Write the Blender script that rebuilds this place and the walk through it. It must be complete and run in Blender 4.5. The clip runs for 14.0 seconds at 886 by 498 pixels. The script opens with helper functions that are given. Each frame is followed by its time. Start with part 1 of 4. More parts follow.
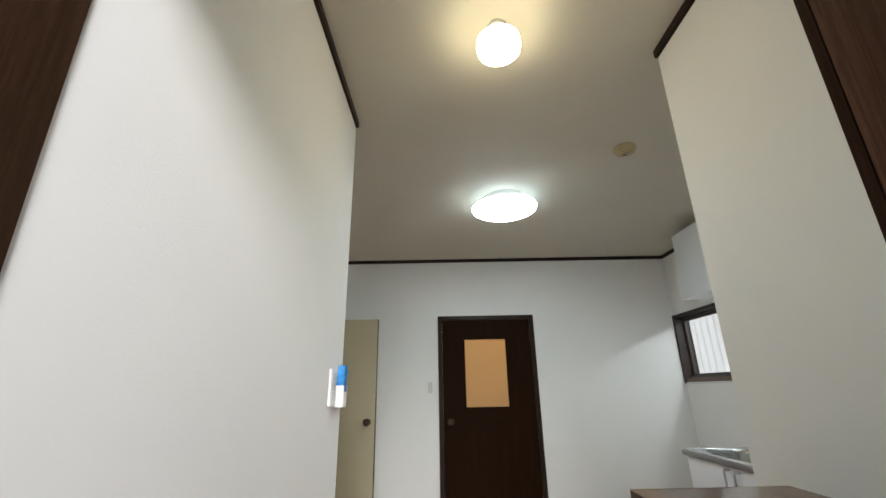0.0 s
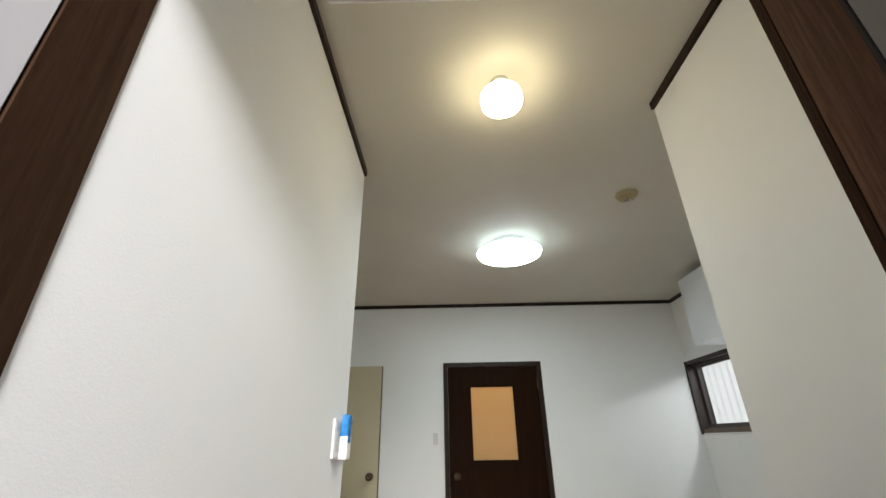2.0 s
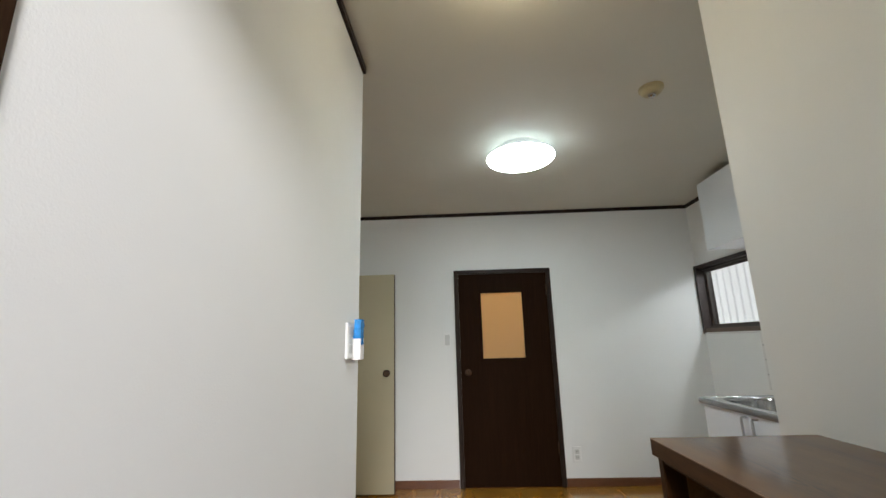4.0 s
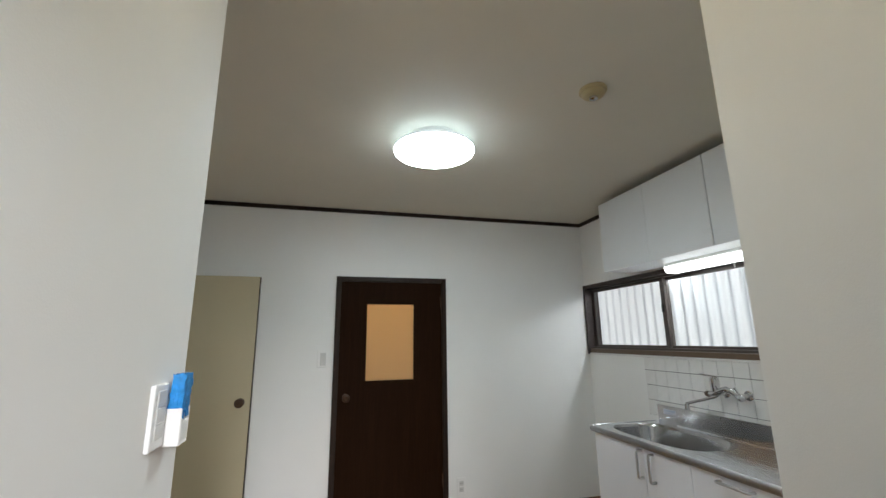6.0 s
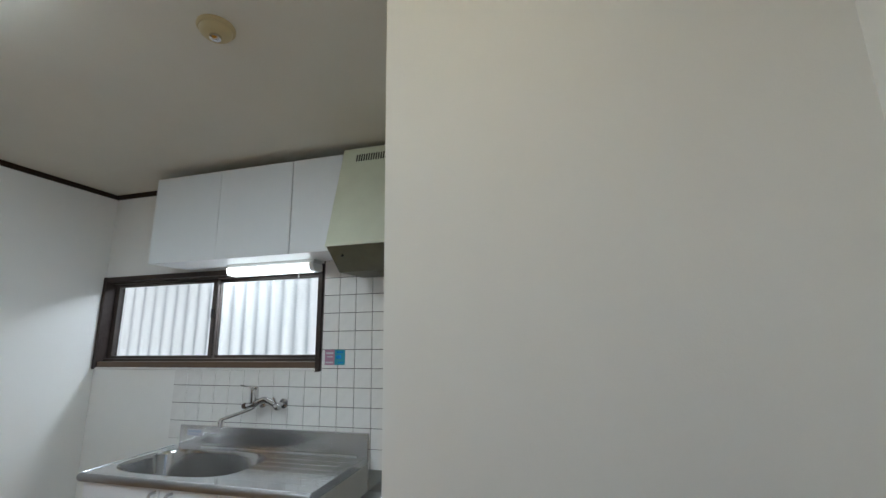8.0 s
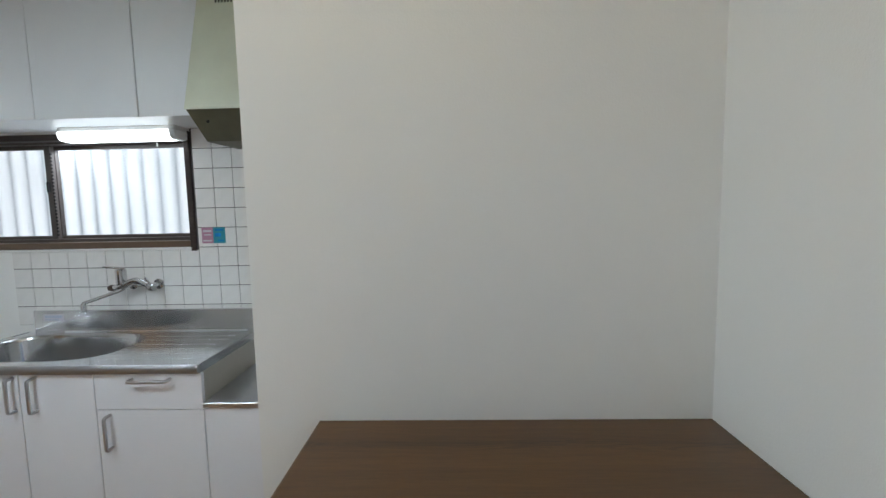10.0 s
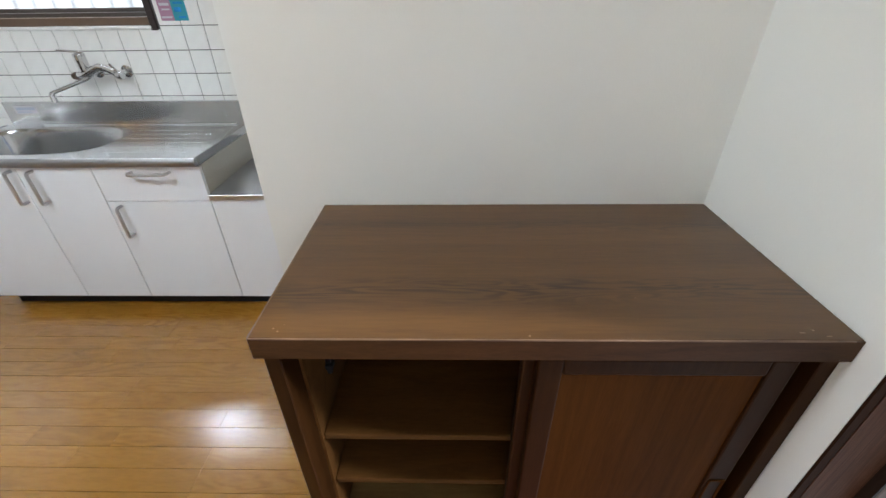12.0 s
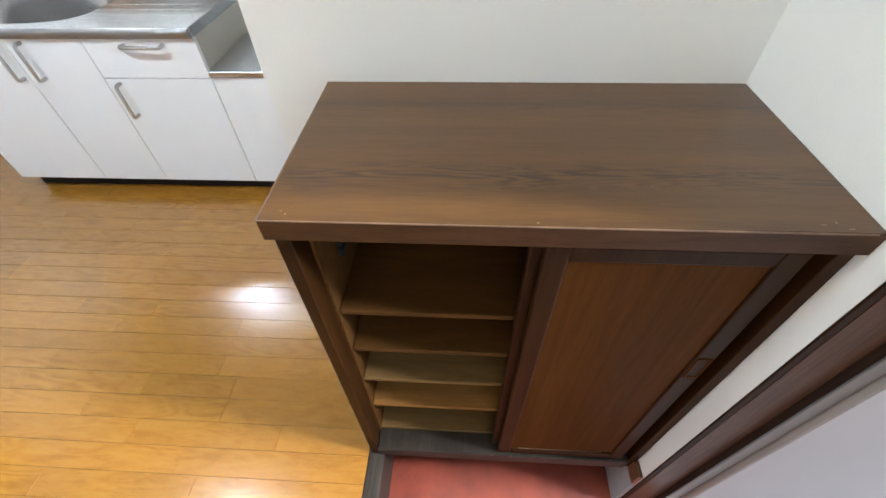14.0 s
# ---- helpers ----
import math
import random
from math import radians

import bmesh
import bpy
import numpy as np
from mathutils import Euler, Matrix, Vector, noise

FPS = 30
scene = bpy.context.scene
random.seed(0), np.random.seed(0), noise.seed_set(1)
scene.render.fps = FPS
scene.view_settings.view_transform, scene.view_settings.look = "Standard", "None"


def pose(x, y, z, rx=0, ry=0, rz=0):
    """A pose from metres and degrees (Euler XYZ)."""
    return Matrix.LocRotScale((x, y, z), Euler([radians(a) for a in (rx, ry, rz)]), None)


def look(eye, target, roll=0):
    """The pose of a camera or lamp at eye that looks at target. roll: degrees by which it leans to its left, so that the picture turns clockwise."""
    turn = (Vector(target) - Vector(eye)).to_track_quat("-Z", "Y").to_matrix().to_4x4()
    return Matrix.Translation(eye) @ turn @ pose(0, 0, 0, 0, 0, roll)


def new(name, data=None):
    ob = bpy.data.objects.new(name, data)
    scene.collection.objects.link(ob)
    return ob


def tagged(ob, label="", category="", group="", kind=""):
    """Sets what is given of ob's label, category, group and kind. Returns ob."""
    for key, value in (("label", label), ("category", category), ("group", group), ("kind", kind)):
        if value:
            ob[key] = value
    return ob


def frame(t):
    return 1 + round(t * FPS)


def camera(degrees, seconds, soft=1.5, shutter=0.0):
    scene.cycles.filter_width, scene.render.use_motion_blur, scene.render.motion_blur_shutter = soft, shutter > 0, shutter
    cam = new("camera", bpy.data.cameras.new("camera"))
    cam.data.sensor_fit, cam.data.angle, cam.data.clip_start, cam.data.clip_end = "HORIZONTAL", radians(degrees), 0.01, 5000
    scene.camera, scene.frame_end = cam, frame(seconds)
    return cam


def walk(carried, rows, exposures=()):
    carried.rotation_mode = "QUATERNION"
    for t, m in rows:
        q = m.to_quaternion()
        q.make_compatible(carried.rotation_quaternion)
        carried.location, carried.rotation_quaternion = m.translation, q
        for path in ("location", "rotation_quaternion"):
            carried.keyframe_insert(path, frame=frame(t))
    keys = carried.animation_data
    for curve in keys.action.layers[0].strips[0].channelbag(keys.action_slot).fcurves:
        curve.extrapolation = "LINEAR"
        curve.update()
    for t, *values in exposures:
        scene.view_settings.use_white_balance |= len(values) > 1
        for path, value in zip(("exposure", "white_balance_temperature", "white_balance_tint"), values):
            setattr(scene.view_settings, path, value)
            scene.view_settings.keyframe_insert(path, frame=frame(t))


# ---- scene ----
# camera and its walk
cam = camera(93.9, 14.0)
PATH = [
    (0, (0.044, 0.243, 1.166), (0.052, 2.138, 1.807), -1.1),
    (0.5, (0.042, 0.239, 1.161), (0.049, 2.092, 1.913), -1.1),
    (1, (0.039, 0.234, 1.161), (0.041, 2.051, 1.997), -1.1),
    (1.5, (0.036, 0.228, 1.164), (0.035, 2.029, 2.033), -1.1),
    (2, (0.037, 0.233, 1.164), (0.028, 2.048, 2.005), -1.1),
    (2.5, (0.036, 0.239, 1.162), (0.015, 2.094, 1.907), -1.3),
    (3, (0.045, 0.249, 1.165), (-0.01, 2.149, 1.786), -1.4),
    (3.2, (0.049, 0.26, 1.164), (-0.026, 2.175, 1.735), -1.5),
    (5.3, (0.004, 0.544, 1.188), (0.034, 2.506, 1.574), -1.5),
    (5.5, (-0.021, 0.644, 1.237), (0.139, 2.599, 1.629), -1.5),
    (6, (-0.015, 0.76, 1.315), (0.485, 2.65, 1.738), -0.7),
    (6.5, (0.025, 0.891, 1.345), (0.97, 2.594, 1.797), -0.2),
    (7, (0.051, 0.983, 1.367), (1.424, 2.358, 1.84), -0.2),
    (7.5, (0.074, 1.065, 1.373), (1.788, 1.99, 1.829), -0.5),
    (8, (0.069, 1.122, 1.358), (1.963, 1.625, 1.756), -1.0),
    (8.2, (0.08, 1.116, 1.376), (2.012, 1.492, 1.728), -1.1),
    (10.3, (0.088, 1.066, 1.328), (2.067, 1.111, 1.035), -0.75),
    (10.5, (0.091, 1.069, 1.324), (2.053, 1.113, 0.934), -0.7),
    (11, (0.094, 1.079, 1.315), (1.989, 1.12, 0.678), -0.5),
    (11.5, (0.098, 1.082, 1.306), (1.902, 1.121, 0.448), -0.6),
    (12, (0.104, 1.081, 1.297), (1.8, 1.125, 0.238), -0.8),
    (12.5, (0.11, 1.081, 1.291), (1.7, 1.131, 0.079), -0.95),
    (13, (0.113, 1.079, 1.282), (1.604, 1.135, -0.05), -1.2),
    (13.5, (0.112, 1.075, 1.281), (1.519, 1.146, -0.139), -1.6),
    (14, (0.112, 1.073, 1.284), (1.467, 1.18, -0.183), -1.8),
]
EXPOSURES = [(0.0, 0.60, 6550, 10), (1.5, 0.70, 6550, 10), (3.2, 0.66, 6550, 10), (5.5, 0.45, 6550, 11), (7.0, 0.72, 6000, 10), (7.5, 0.55, 5950, 10), (8.0, 0.58, 6050, 10),
             (10.5, 0.89, 6000, 12), (11.0, 1.04, 6050, 13), (12.0, 1.36, 6200, 13), (12.5, 1.63, 6350, 13), (14.0, 1.84, 6150, 12)]
walk(cam, [(t, look(eye, target, roll)) for t, eye, target, roll in PATH], EXPOSURES)

# world, sun and lamp strengths
SUN_ELEVATION, SUN_AZIMUTH = radians(40), radians(50)   # azimuth clockwise from +y
world = bpy.data.worlds.new("sky")
scene.world = world
world.use_nodes = True
wn = world.node_tree.nodes
sky = wn.new("ShaderNodeTexSky")
sky.sky_type, sky.sun_disc = "NISHITA", False
sky.sun_elevation, sky.sun_rotation = SUN_ELEVATION, SUN_AZIMUTH
wn["Background"].inputs["Strength"].default_value = 0.06
world.node_tree.links.new(sky.outputs[0], wn["Background"].inputs["Color"])
sun = new("sun", bpy.data.lights.new("sun", "SUN"))
sun.data.energy, sun.data.angle, sun.data.color = 2.8, radians(0.6), (1.0, 0.97, 0.93)
sun.matrix_world = look((math.sin(SUN_AZIMUTH) * math.cos(SUN_ELEVATION) * 20, math.cos(SUN_AZIMUTH) * math.cos(SUN_ELEVATION) * 20,
                         math.sin(SUN_ELEVATION) * 20), (0, 0, 0))
ROOM_LAMP, HALL_LAMP, TUBE_LAMP, BACK_LAMP = 29.0, 15.5, 2.8, 6.0
# stands in for the bright sky in front of the open entrance door
daylight = new("entrance_daylight", bpy.data.lights.new("entrance_daylight", "AREA"))
daylight.data.shape, daylight.data.size, daylight.data.size_y = "RECTANGLE", 0.55, 0.95
daylight.data.energy, daylight.data.color = 112.0, (0.985, 0.98, 1.0)
daylight.matrix_world = look((0.15, -1.40, 2.40), (-0.10, 0.60, 1.40))
# stands in for the strip of sky above the fence, in the kitchen window's opening
strip = new("window_daylight", bpy.data.lights.new("window_daylight", "AREA"))
strip.data.shape, strip.data.size, strip.data.size_y = "RECTANGLE", 1.05, 0.05
strip.data.energy, strip.data.color = 9.5, (0.90, 0.96, 1.0)
strip.matrix_world = look((2.310, 2.86, 1.780), (1.75, 3.05, 1.25))

# plan, in metres; z = 0 is the top of the wooden floor
CEIL = 2.328
BACK = 4.0        # back wall face
EAST = 2.141      # kitchen wall face
WEST = -1.30
FRONT = 0.587     # entrance wall face
PL, PL_END = -0.334, 1.850    # hall wall on the west and where it ends
PR, PR_END = 0.849, 1.455     # hall wall on the east and where it ends
GENKAN = -0.20
STEP = 1.337

# ---- materials ----


def nodes_of(name):
    m = bpy.data.materials.new(name)
    m.use_nodes = True
    nt = m.node_tree
    return m, nt, nt.nodes["Principled BSDF"]


def add(nt, kind, **inputs):
    n = nt.nodes.new(kind)
    for k, v in inputs.items():
        n.inputs[k.replace("_", " ")].default_value = v
    return n


def ramp(nt, fac, stops):
    r = nt.nodes.new("ShaderNodeValToRGB")
    while len(r.color_ramp.elements) < len(stops):
        r.color_ramp.elements.new(0.5)
    for e, (p, c) in zip(r.color_ramp.elements, stops):
        e.position, e.color = p, (*c, 1)
    nt.links.new(fac, r.inputs[0])
    return r.outputs[0]


def coords(nt, scale=(1, 1, 1), per_object=False):
    tc = nt.nodes.new("ShaderNodeTexCoord")
    mp = nt.nodes.new("ShaderNodeMapping")
    mp.inputs["Scale"].default_value = scale
    if per_object:
        oi = nt.nodes.new("ShaderNodeObjectInfo")
        ml = nt.nodes.new("ShaderNodeMath")
        ml.operation = "MULTIPLY"
        ml.inputs[1].default_value = 61.0
        nt.links.new(oi.outputs["Random"], ml.inputs[0])
        ad = nt.nodes.new("ShaderNodeVectorMath")
        ad.operation = "ADD"
        nt.links.new(tc.outputs["Object"], ad.inputs[0])
        nt.links.new(ml.outputs[0], ad.inputs[1])
        nt.links.new(ad.outputs[0], mp.inputs[0])
    else:
        nt.links.new(tc.outputs["Object"], mp.inputs[0])
    return mp.outputs[0]


def noise_of(nt, vec, scale, detail=4.0, rough=0.6, distortion=0.0):
    n = add(nt, "ShaderNodeTexNoise", Scale=scale, Detail=detail, Roughness=rough, Distortion=distortion)
    nt.links.new(vec, n.inputs["Vector"])
    return n.outputs["Fac"]


def bump(nt, bsdf, height, strength, distance=0.002):
    b = add(nt, "ShaderNodeBump", Strength=strength, Distance=distance)
    nt.links.new(height, b.inputs["Height"])
    nt.links.new(b.outputs[0], bsdf.inputs["Normal"])


def span(nt, fac, low, high):
    r = add(nt, "ShaderNodeMapRange")
    r.inputs["To Min"].default_value, r.inputs["To Max"].default_value = low, high
    nt.links.new(fac, r.inputs["Value"])
    return r.outputs[0]


def paint(name, color, rough=0.5, vary=0.06, scale=3.0, grain=200.0, relief=0.05, metal=0.0, distance=0.001, coat=0.0):
    m, nt, b = nodes_of(name)
    v = coords(nt)
    lo = tuple(c * (1 - vary) for c in color)
    hi = tuple(min(1, c * (1 + vary)) for c in color)
    nt.links.new(ramp(nt, noise_of(nt, v, scale), [(0.3, lo), (0.7, hi)]), b.inputs["Base Color"])
    nt.links.new(span(nt, noise_of(nt, v, scale * 4), max(0.02, rough - 0.05), min(1, rough + 0.05)), b.inputs["Roughness"])
    b.inputs["Metallic"].default_value = metal
    b.inputs["Coat Weight"].default_value = coat
    if relief:
        bump(nt, b, noise_of(nt, v, grain, 3), relief, distance)
    return m


def wallpaper(name, color, vary=0.03):
    # embossed vinyl: fine woven relief, faint large stains
    m, nt, b = nodes_of(name)
    v = coords(nt)
    big = noise_of(nt, v, 1.6, 3)
    nt.links.new(ramp(nt, big, [(0.3, tuple(c * (1 - vary) for c in color)), (0.7, color)]), b.inputs["Base Color"])
    b.inputs["Roughness"].default_value = 0.72
    fine = noise_of(nt, coords(nt, (1, 1, 0.9)), 460, 1, 0.5)
    rough = noise_of(nt, coords(nt, (1, 1, 0.85)), 230, 1)
    mix = add(nt, "ShaderNodeMath")
    mix.operation = "ADD"
    nt.links.new(fine, mix.inputs[0])
    nt.links.new(rough, mix.inputs[1])
    bump(nt, b, mix.outputs[0], 0.27, 0.0007)
    return m


def wood(name, dark, mid, light, along=(1, 1, 1), rough=0.35, per_object=False, relief=0.12, tone=0.0, coat=0.0, fine=26.0, spec=0.5, figure=0.0, gain=1.0):
    # along: small number on the axis of the grain
    m, nt, b = nodes_of(name)
    v = coords(nt, along, per_object)
    rings = noise_of(nt, v, 5.5, 5, 0.62, 1.4)
    fibre = noise_of(nt, v, fine * 3, 4, 0.7)
    blend = add(nt, "ShaderNodeMix")
    blend.data_type = "FLOAT"
    blend.inputs[0].default_value = 0.38
    nt.links.new(rings, blend.inputs[2])
    nt.links.new(fibre, blend.inputs[3])
    grain = blend.outputs[0]
    if figure:
        # contour lines of a stretched noise give the arched figure of flat-sawn boards
        base = noise_of(nt, v, 1.7, 2, 0.45, 0.3)
        turns = add(nt, "ShaderNodeMath")
        turns.operation = "MULTIPLY"
        turns.inputs[1].default_value = figure
        nt.links.new(base, turns.inputs[0])
        wave = add(nt, "ShaderNodeMath")
        wave.operation = "SINE"
        nt.links.new(turns.outputs[0], wave.inputs[0])
        patch = span(nt, noise_of(nt, v, 0.9, 2), -0.26 * gain, 0.46 * gain)
        clip = add(nt, "ShaderNodeClamp")
        nt.links.new(patch, clip.inputs["Value"])
        amp = add(nt, "ShaderNodeMath")
        amp.operation = "MULTIPLY"
        nt.links.new(wave.outputs[0], amp.inputs[0])
        nt.links.new(clip.outputs[0], amp.inputs[1])
        both = add(nt, "ShaderNodeMath")
        both.operation = "ADD"
        nt.links.new(grain, both.inputs[0])
        nt.links.new(amp.outputs[0], both.inputs[1])
        grain = both.outputs[0]
    col = ramp(nt, grain, [(0.30, dark), (0.5, mid), (0.70, light)])
    if tone:
        oi = nt.nodes.new("ShaderNodeObjectInfo")
        hs = add(nt, "ShaderNodeHueSaturation")
        nt.links.new(span(nt, oi.outputs["Random"], 1 - tone, 1 + tone), hs.inputs["Value"])
        nt.links.new(col, hs.inputs["Color"])
        col = hs.outputs[0]
    nt.links.new(col, b.inputs["Base Color"])
    wear = noise_of(nt, coords(nt), 7, 5)
    nt.links.new(span(nt, wear, max(0.03, rough - 0.06), rough + 0.06), b.inputs["Roughness"])
    b.inputs["Coat Weight"].default_value = coat
    b.inputs["Coat Roughness"].default_value = 0.16
    b.inputs["Specular IOR Level"].default_value = spec
    if relief:
        bump(nt, b, rings, relief, 0.0008)
    return m


def glow(name, color, strength):
    m, nt, b = nodes_of(name)
    b.inputs["Base Color"].default_value = (0.9, 0.9, 0.9, 1)
    b.inputs["Emission Color"].default_value = (*color, 1)
    b.inputs["Emission Strength"].default_value = strength
    b.inputs["Roughness"].default_value = 0.4
    return m


def brushed(name, color, rough, along):
    m, nt, b = nodes_of(name)
    v = coords(nt, along)
    f = noise_of(nt, v, 120, 3)
    nt.links.new(ramp(nt, noise_of(nt, coords(nt), 9, 4), [(0.3, tuple(c * 0.88 for c in color)), (0.7, color)]), b.inputs["Base Color"])
    b.inputs["Metallic"].default_value = 1.0
    nt.links.new(span(nt, f, rough - 0.03, rough + 0.04), b.inputs["Roughness"])
    bump(nt, b, f, 0.008, 0.0001)
    return m


M_WALL = wallpaper("wallpaper_white", (0.795, 0.80, 0.785))
M_CEIL = wallpaper("wallpaper_ceiling", (0.64, 0.622, 0.545), 0.05)
M_PLASTER = paint("plaster_outside", (0.5, 0.47, 0.43), 0.9, 0.12, 2, 60, 0.4, distance=0.004)
M_TRIM = wood("wood_trim_dark", (0.012, 0.007, 0.005), (0.022, 0.013, 0.009), (0.04, 0.024, 0.016), (6, 6, 0.5), 0.45, spec=0.2)
M_JAMB = wood("wood_jamb_brown", (0.030, 0.011, 0.0045), (0.052, 0.020, 0.008), (0.085, 0.034, 0.014), (9, 9, 0.35), 0.36, relief=0.3, fine=14, spec=0.3, figure=60.0)
M_DOOR = wood("wood_door_dark", (0.013, 0.0052, 0.0022), (0.017, 0.0072, 0.0032), (0.023, 0.010, 0.0047), (7, 7, 0.4), 0.5, spec=0.03)
def veneer(name):
    # printed oak top: soft streaks along y with two narrow bands of arched figure
    m, nt, b = nodes_of(name)
    streak = noise_of(nt, coords(nt, (15, 0.55, 1)), 1.0, 3, 0.55)
    pores = noise_of(nt, coords(nt, (150, 9, 1)), 1.6, 3, 0.7)
    blend = add(nt, "ShaderNodeMix")
    blend.data_type = "FLOAT"
    blend.inputs[0].default_value = 0.30
    nt.links.new(streak, blend.inputs[2])
    nt.links.new(pores, blend.inputs[3])
    base = ramp(nt, blend.outputs[0], [(0.36, (0.064, 0.0290, 0.0084)), (0.50, (0.092, 0.0425, 0.0112)), (0.63, (0.120, 0.0555, 0.0142))])
    field = noise_of(nt, coords(nt, (40, 3.4, 1)), 1.0, 3, 0.5, 0.5)
    turns = add(nt, "ShaderNodeMath")
    turns.operation = "MULTIPLY"
    turns.inputs[1].default_value = 62.0
    nt.links.new(field, turns.inputs[0])
    rings = add(nt, "ShaderNodeMath")
    rings.operation = "SINE"
    nt.links.new(turns.outputs[0], rings.inputs[0])
    lines = add(nt, "ShaderNodeMapRange")
    lines.inputs["From Min"].default_value, lines.inputs["From Max"].default_value = -0.6, 0.9
    lines.inputs["To Min"].default_value, lines.inputs["To Max"].default_value = 0.08, 0.85
    nt.links.new(rings.outputs[0], lines.inputs["Value"])
    tc = nt.nodes.new("ShaderNodeTexCoord")
    xyz = nt.nodes.new("ShaderNodeSeparateXYZ")
    nt.links.new(tc.outputs["Object"], xyz.inputs[0])
    sway = span(nt, noise_of(nt, coords(nt, (2, 5, 1)), 1.0, 2), -0.03, 0.03)
    shift = add(nt, "ShaderNodeMath")
    shift.operation = "ADD"
    nt.links.new(xyz.outputs["X"], shift.inputs[0])
    nt.links.new(sway, shift.inputs[1])
    pos = add(nt, "ShaderNodeMapRange")
    pos.inputs["From Min"].default_value, pos.inputs["From Max"].default_value = -0.21, 0.17
    nt.links.new(shift.outputs[0], pos.inputs["Value"])
    band = ramp(nt, pos.outputs[0], [(0.15, (0, 0, 0)), (0.27, (1, 1, 1)), (0.36, (0, 0, 0)), (0.70, (0, 0, 0)), (0.775, (0.85, 0.85, 0.85)), (0.82, (0, 0, 0))])
    amount = add(nt, "ShaderNodeMath")
    amount.operation = "MULTIPLY"
    amount.use_clamp = True
    nt.links.new(lines.outputs[0], amount.inputs[0])
    nt.links.new(band, amount.inputs[1])
    tint = add(nt, "ShaderNodeMix")
    tint.data_type = "RGBA"
    tint.inputs[7].default_value = (0.034, 0.0165, 0.0068, 1)
    nt.links.new(amount.outputs[0], tint.inputs[0])
    nt.links.new(base, tint.inputs[6])
    nt.links.new(tint.outputs[2], b.inputs["Base Color"])
    nt.links.new(span(nt, noise_of(nt, coords(nt), 7, 5), 0.38, 0.48), b.inputs["Roughness"])
    b.inputs["Specular IOR Level"].default_value = 0.22
    b.inputs["Coat Weight"].default_value = 0.60
    b.inputs["Coat Roughness"].default_value = 0.13
    return m


M_CAB = veneer("wood_cabinet_brown")
# darker copy of the top's wood, paints shade on its front edge
M_CABSHADE = wood("wood_cabinet_front_shaded", (0.026, 0.0100, 0.0027), (0.048, 0.0195, 0.0055), (0.068, 0.0300, 0.0092), (8.0, 1.0, 8.0), 0.48, relief=0, spec=0.16)
M_CABUP = wood("wood_cabinet_upright", (0.016, 0.0060, 0.0014), (0.027, 0.0105, 0.0026), (0.041, 0.0165, 0.0043), (6, 6, 0.4), 0.45, spec=0.08)
M_CABRED = wood("wood_cabinet_door", (0.044, 0.0145, 0.0022), (0.066, 0.0228, 0.0038), (0.088, 0.0320, 0.0060), (7, 7, 0.35), 0.6, spec=0.04)
# shelf board tones; dark upper and paler lower ones partly paint shade and light
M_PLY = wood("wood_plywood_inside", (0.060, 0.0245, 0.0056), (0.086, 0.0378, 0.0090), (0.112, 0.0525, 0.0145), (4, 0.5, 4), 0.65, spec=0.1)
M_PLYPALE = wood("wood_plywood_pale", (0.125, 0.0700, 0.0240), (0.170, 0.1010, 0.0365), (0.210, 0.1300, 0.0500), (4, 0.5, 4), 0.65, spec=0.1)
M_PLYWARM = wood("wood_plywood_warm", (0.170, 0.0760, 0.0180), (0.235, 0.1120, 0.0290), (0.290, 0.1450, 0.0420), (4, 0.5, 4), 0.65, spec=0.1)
M_BASEB = wood("wood_baseboard_brown", (0.085, 0.032, 0.014), (0.13, 0.052, 0.023), (0.18, 0.08, 0.037), (0.5, 0.5, 8), 0.35)
M_KAMACHI = wood("wood_step_dark", (0.018, 0.014, 0.011), (0.03, 0.024, 0.019), (0.05, 0.041, 0.033), (0.5, 8, 8), 0.45, spec=0.14)
M_PLANK = wood("wood_floor_oak", (0.250, 0.105, 0.0120), (0.300, 0.134, 0.0172), (0.330, 0.155, 0.0225), (6.5, 1.25, 6.5), 0.19, True, 0, 0.09, 0.8, 12, figure=62.0, gain=0.7)
M_GAP = paint("floor_joint_dark", (0.22, 0.098, 0.020), 0.8)
M_CREAM = paint("paint_cream_door", (0.47, 0.415, 0.28), 0.5, 0.03, 2, relief=0)
M_WHITE = paint("melamine_white", (0.765, 0.78, 0.82), 0.38, 0.02, 2, relief=0)
# cabinet side: darker beige puts the shade on this face into the colour
M_SIDE = paint("board_side_shaded", (0.46, 0.44, 0.39), 0.5, 0.05, 4, relief=0)
M_WHITECOOL = paint("melamine_white_upper", (0.70, 0.725, 0.745), 0.38, 0.02, 2, relief=0)
M_HOOD = paint("enamel_pale_green", (0.60, 0.625, 0.50), 0.38, 0.05, 6, relief=0)
# hood underside: mottled olive, much darker than the canopy
M_HOODIN = paint("enamel_dark_olive", (0.085, 0.080, 0.045), 0.45, 0.22, 8, 60, 0.08)
M_BLACK = paint("plastic_black", (0.015, 0.015, 0.016), 0.5, 0.1)
M_BLACK.node_tree.nodes["Principled BSDF"].inputs["Specular IOR Level"].default_value = 0.15
M_BRONZE = paint("anodised_bronze_sash", (0.052, 0.040, 0.034), 0.42, 0.15, 8, relief=0)
M_WOODWIN = wood("wood_window_dark", (0.024, 0.017, 0.016), (0.040, 0.029, 0.026), (0.062, 0.046, 0.041), (6, 0.5, 6), 0.45, spec=0.25)
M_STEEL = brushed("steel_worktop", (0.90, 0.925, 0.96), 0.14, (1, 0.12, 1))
# upstand, rolled edge and basin: worktop steel darkened to paint in dark reflections
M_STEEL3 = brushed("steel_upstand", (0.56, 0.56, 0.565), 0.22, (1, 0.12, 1))
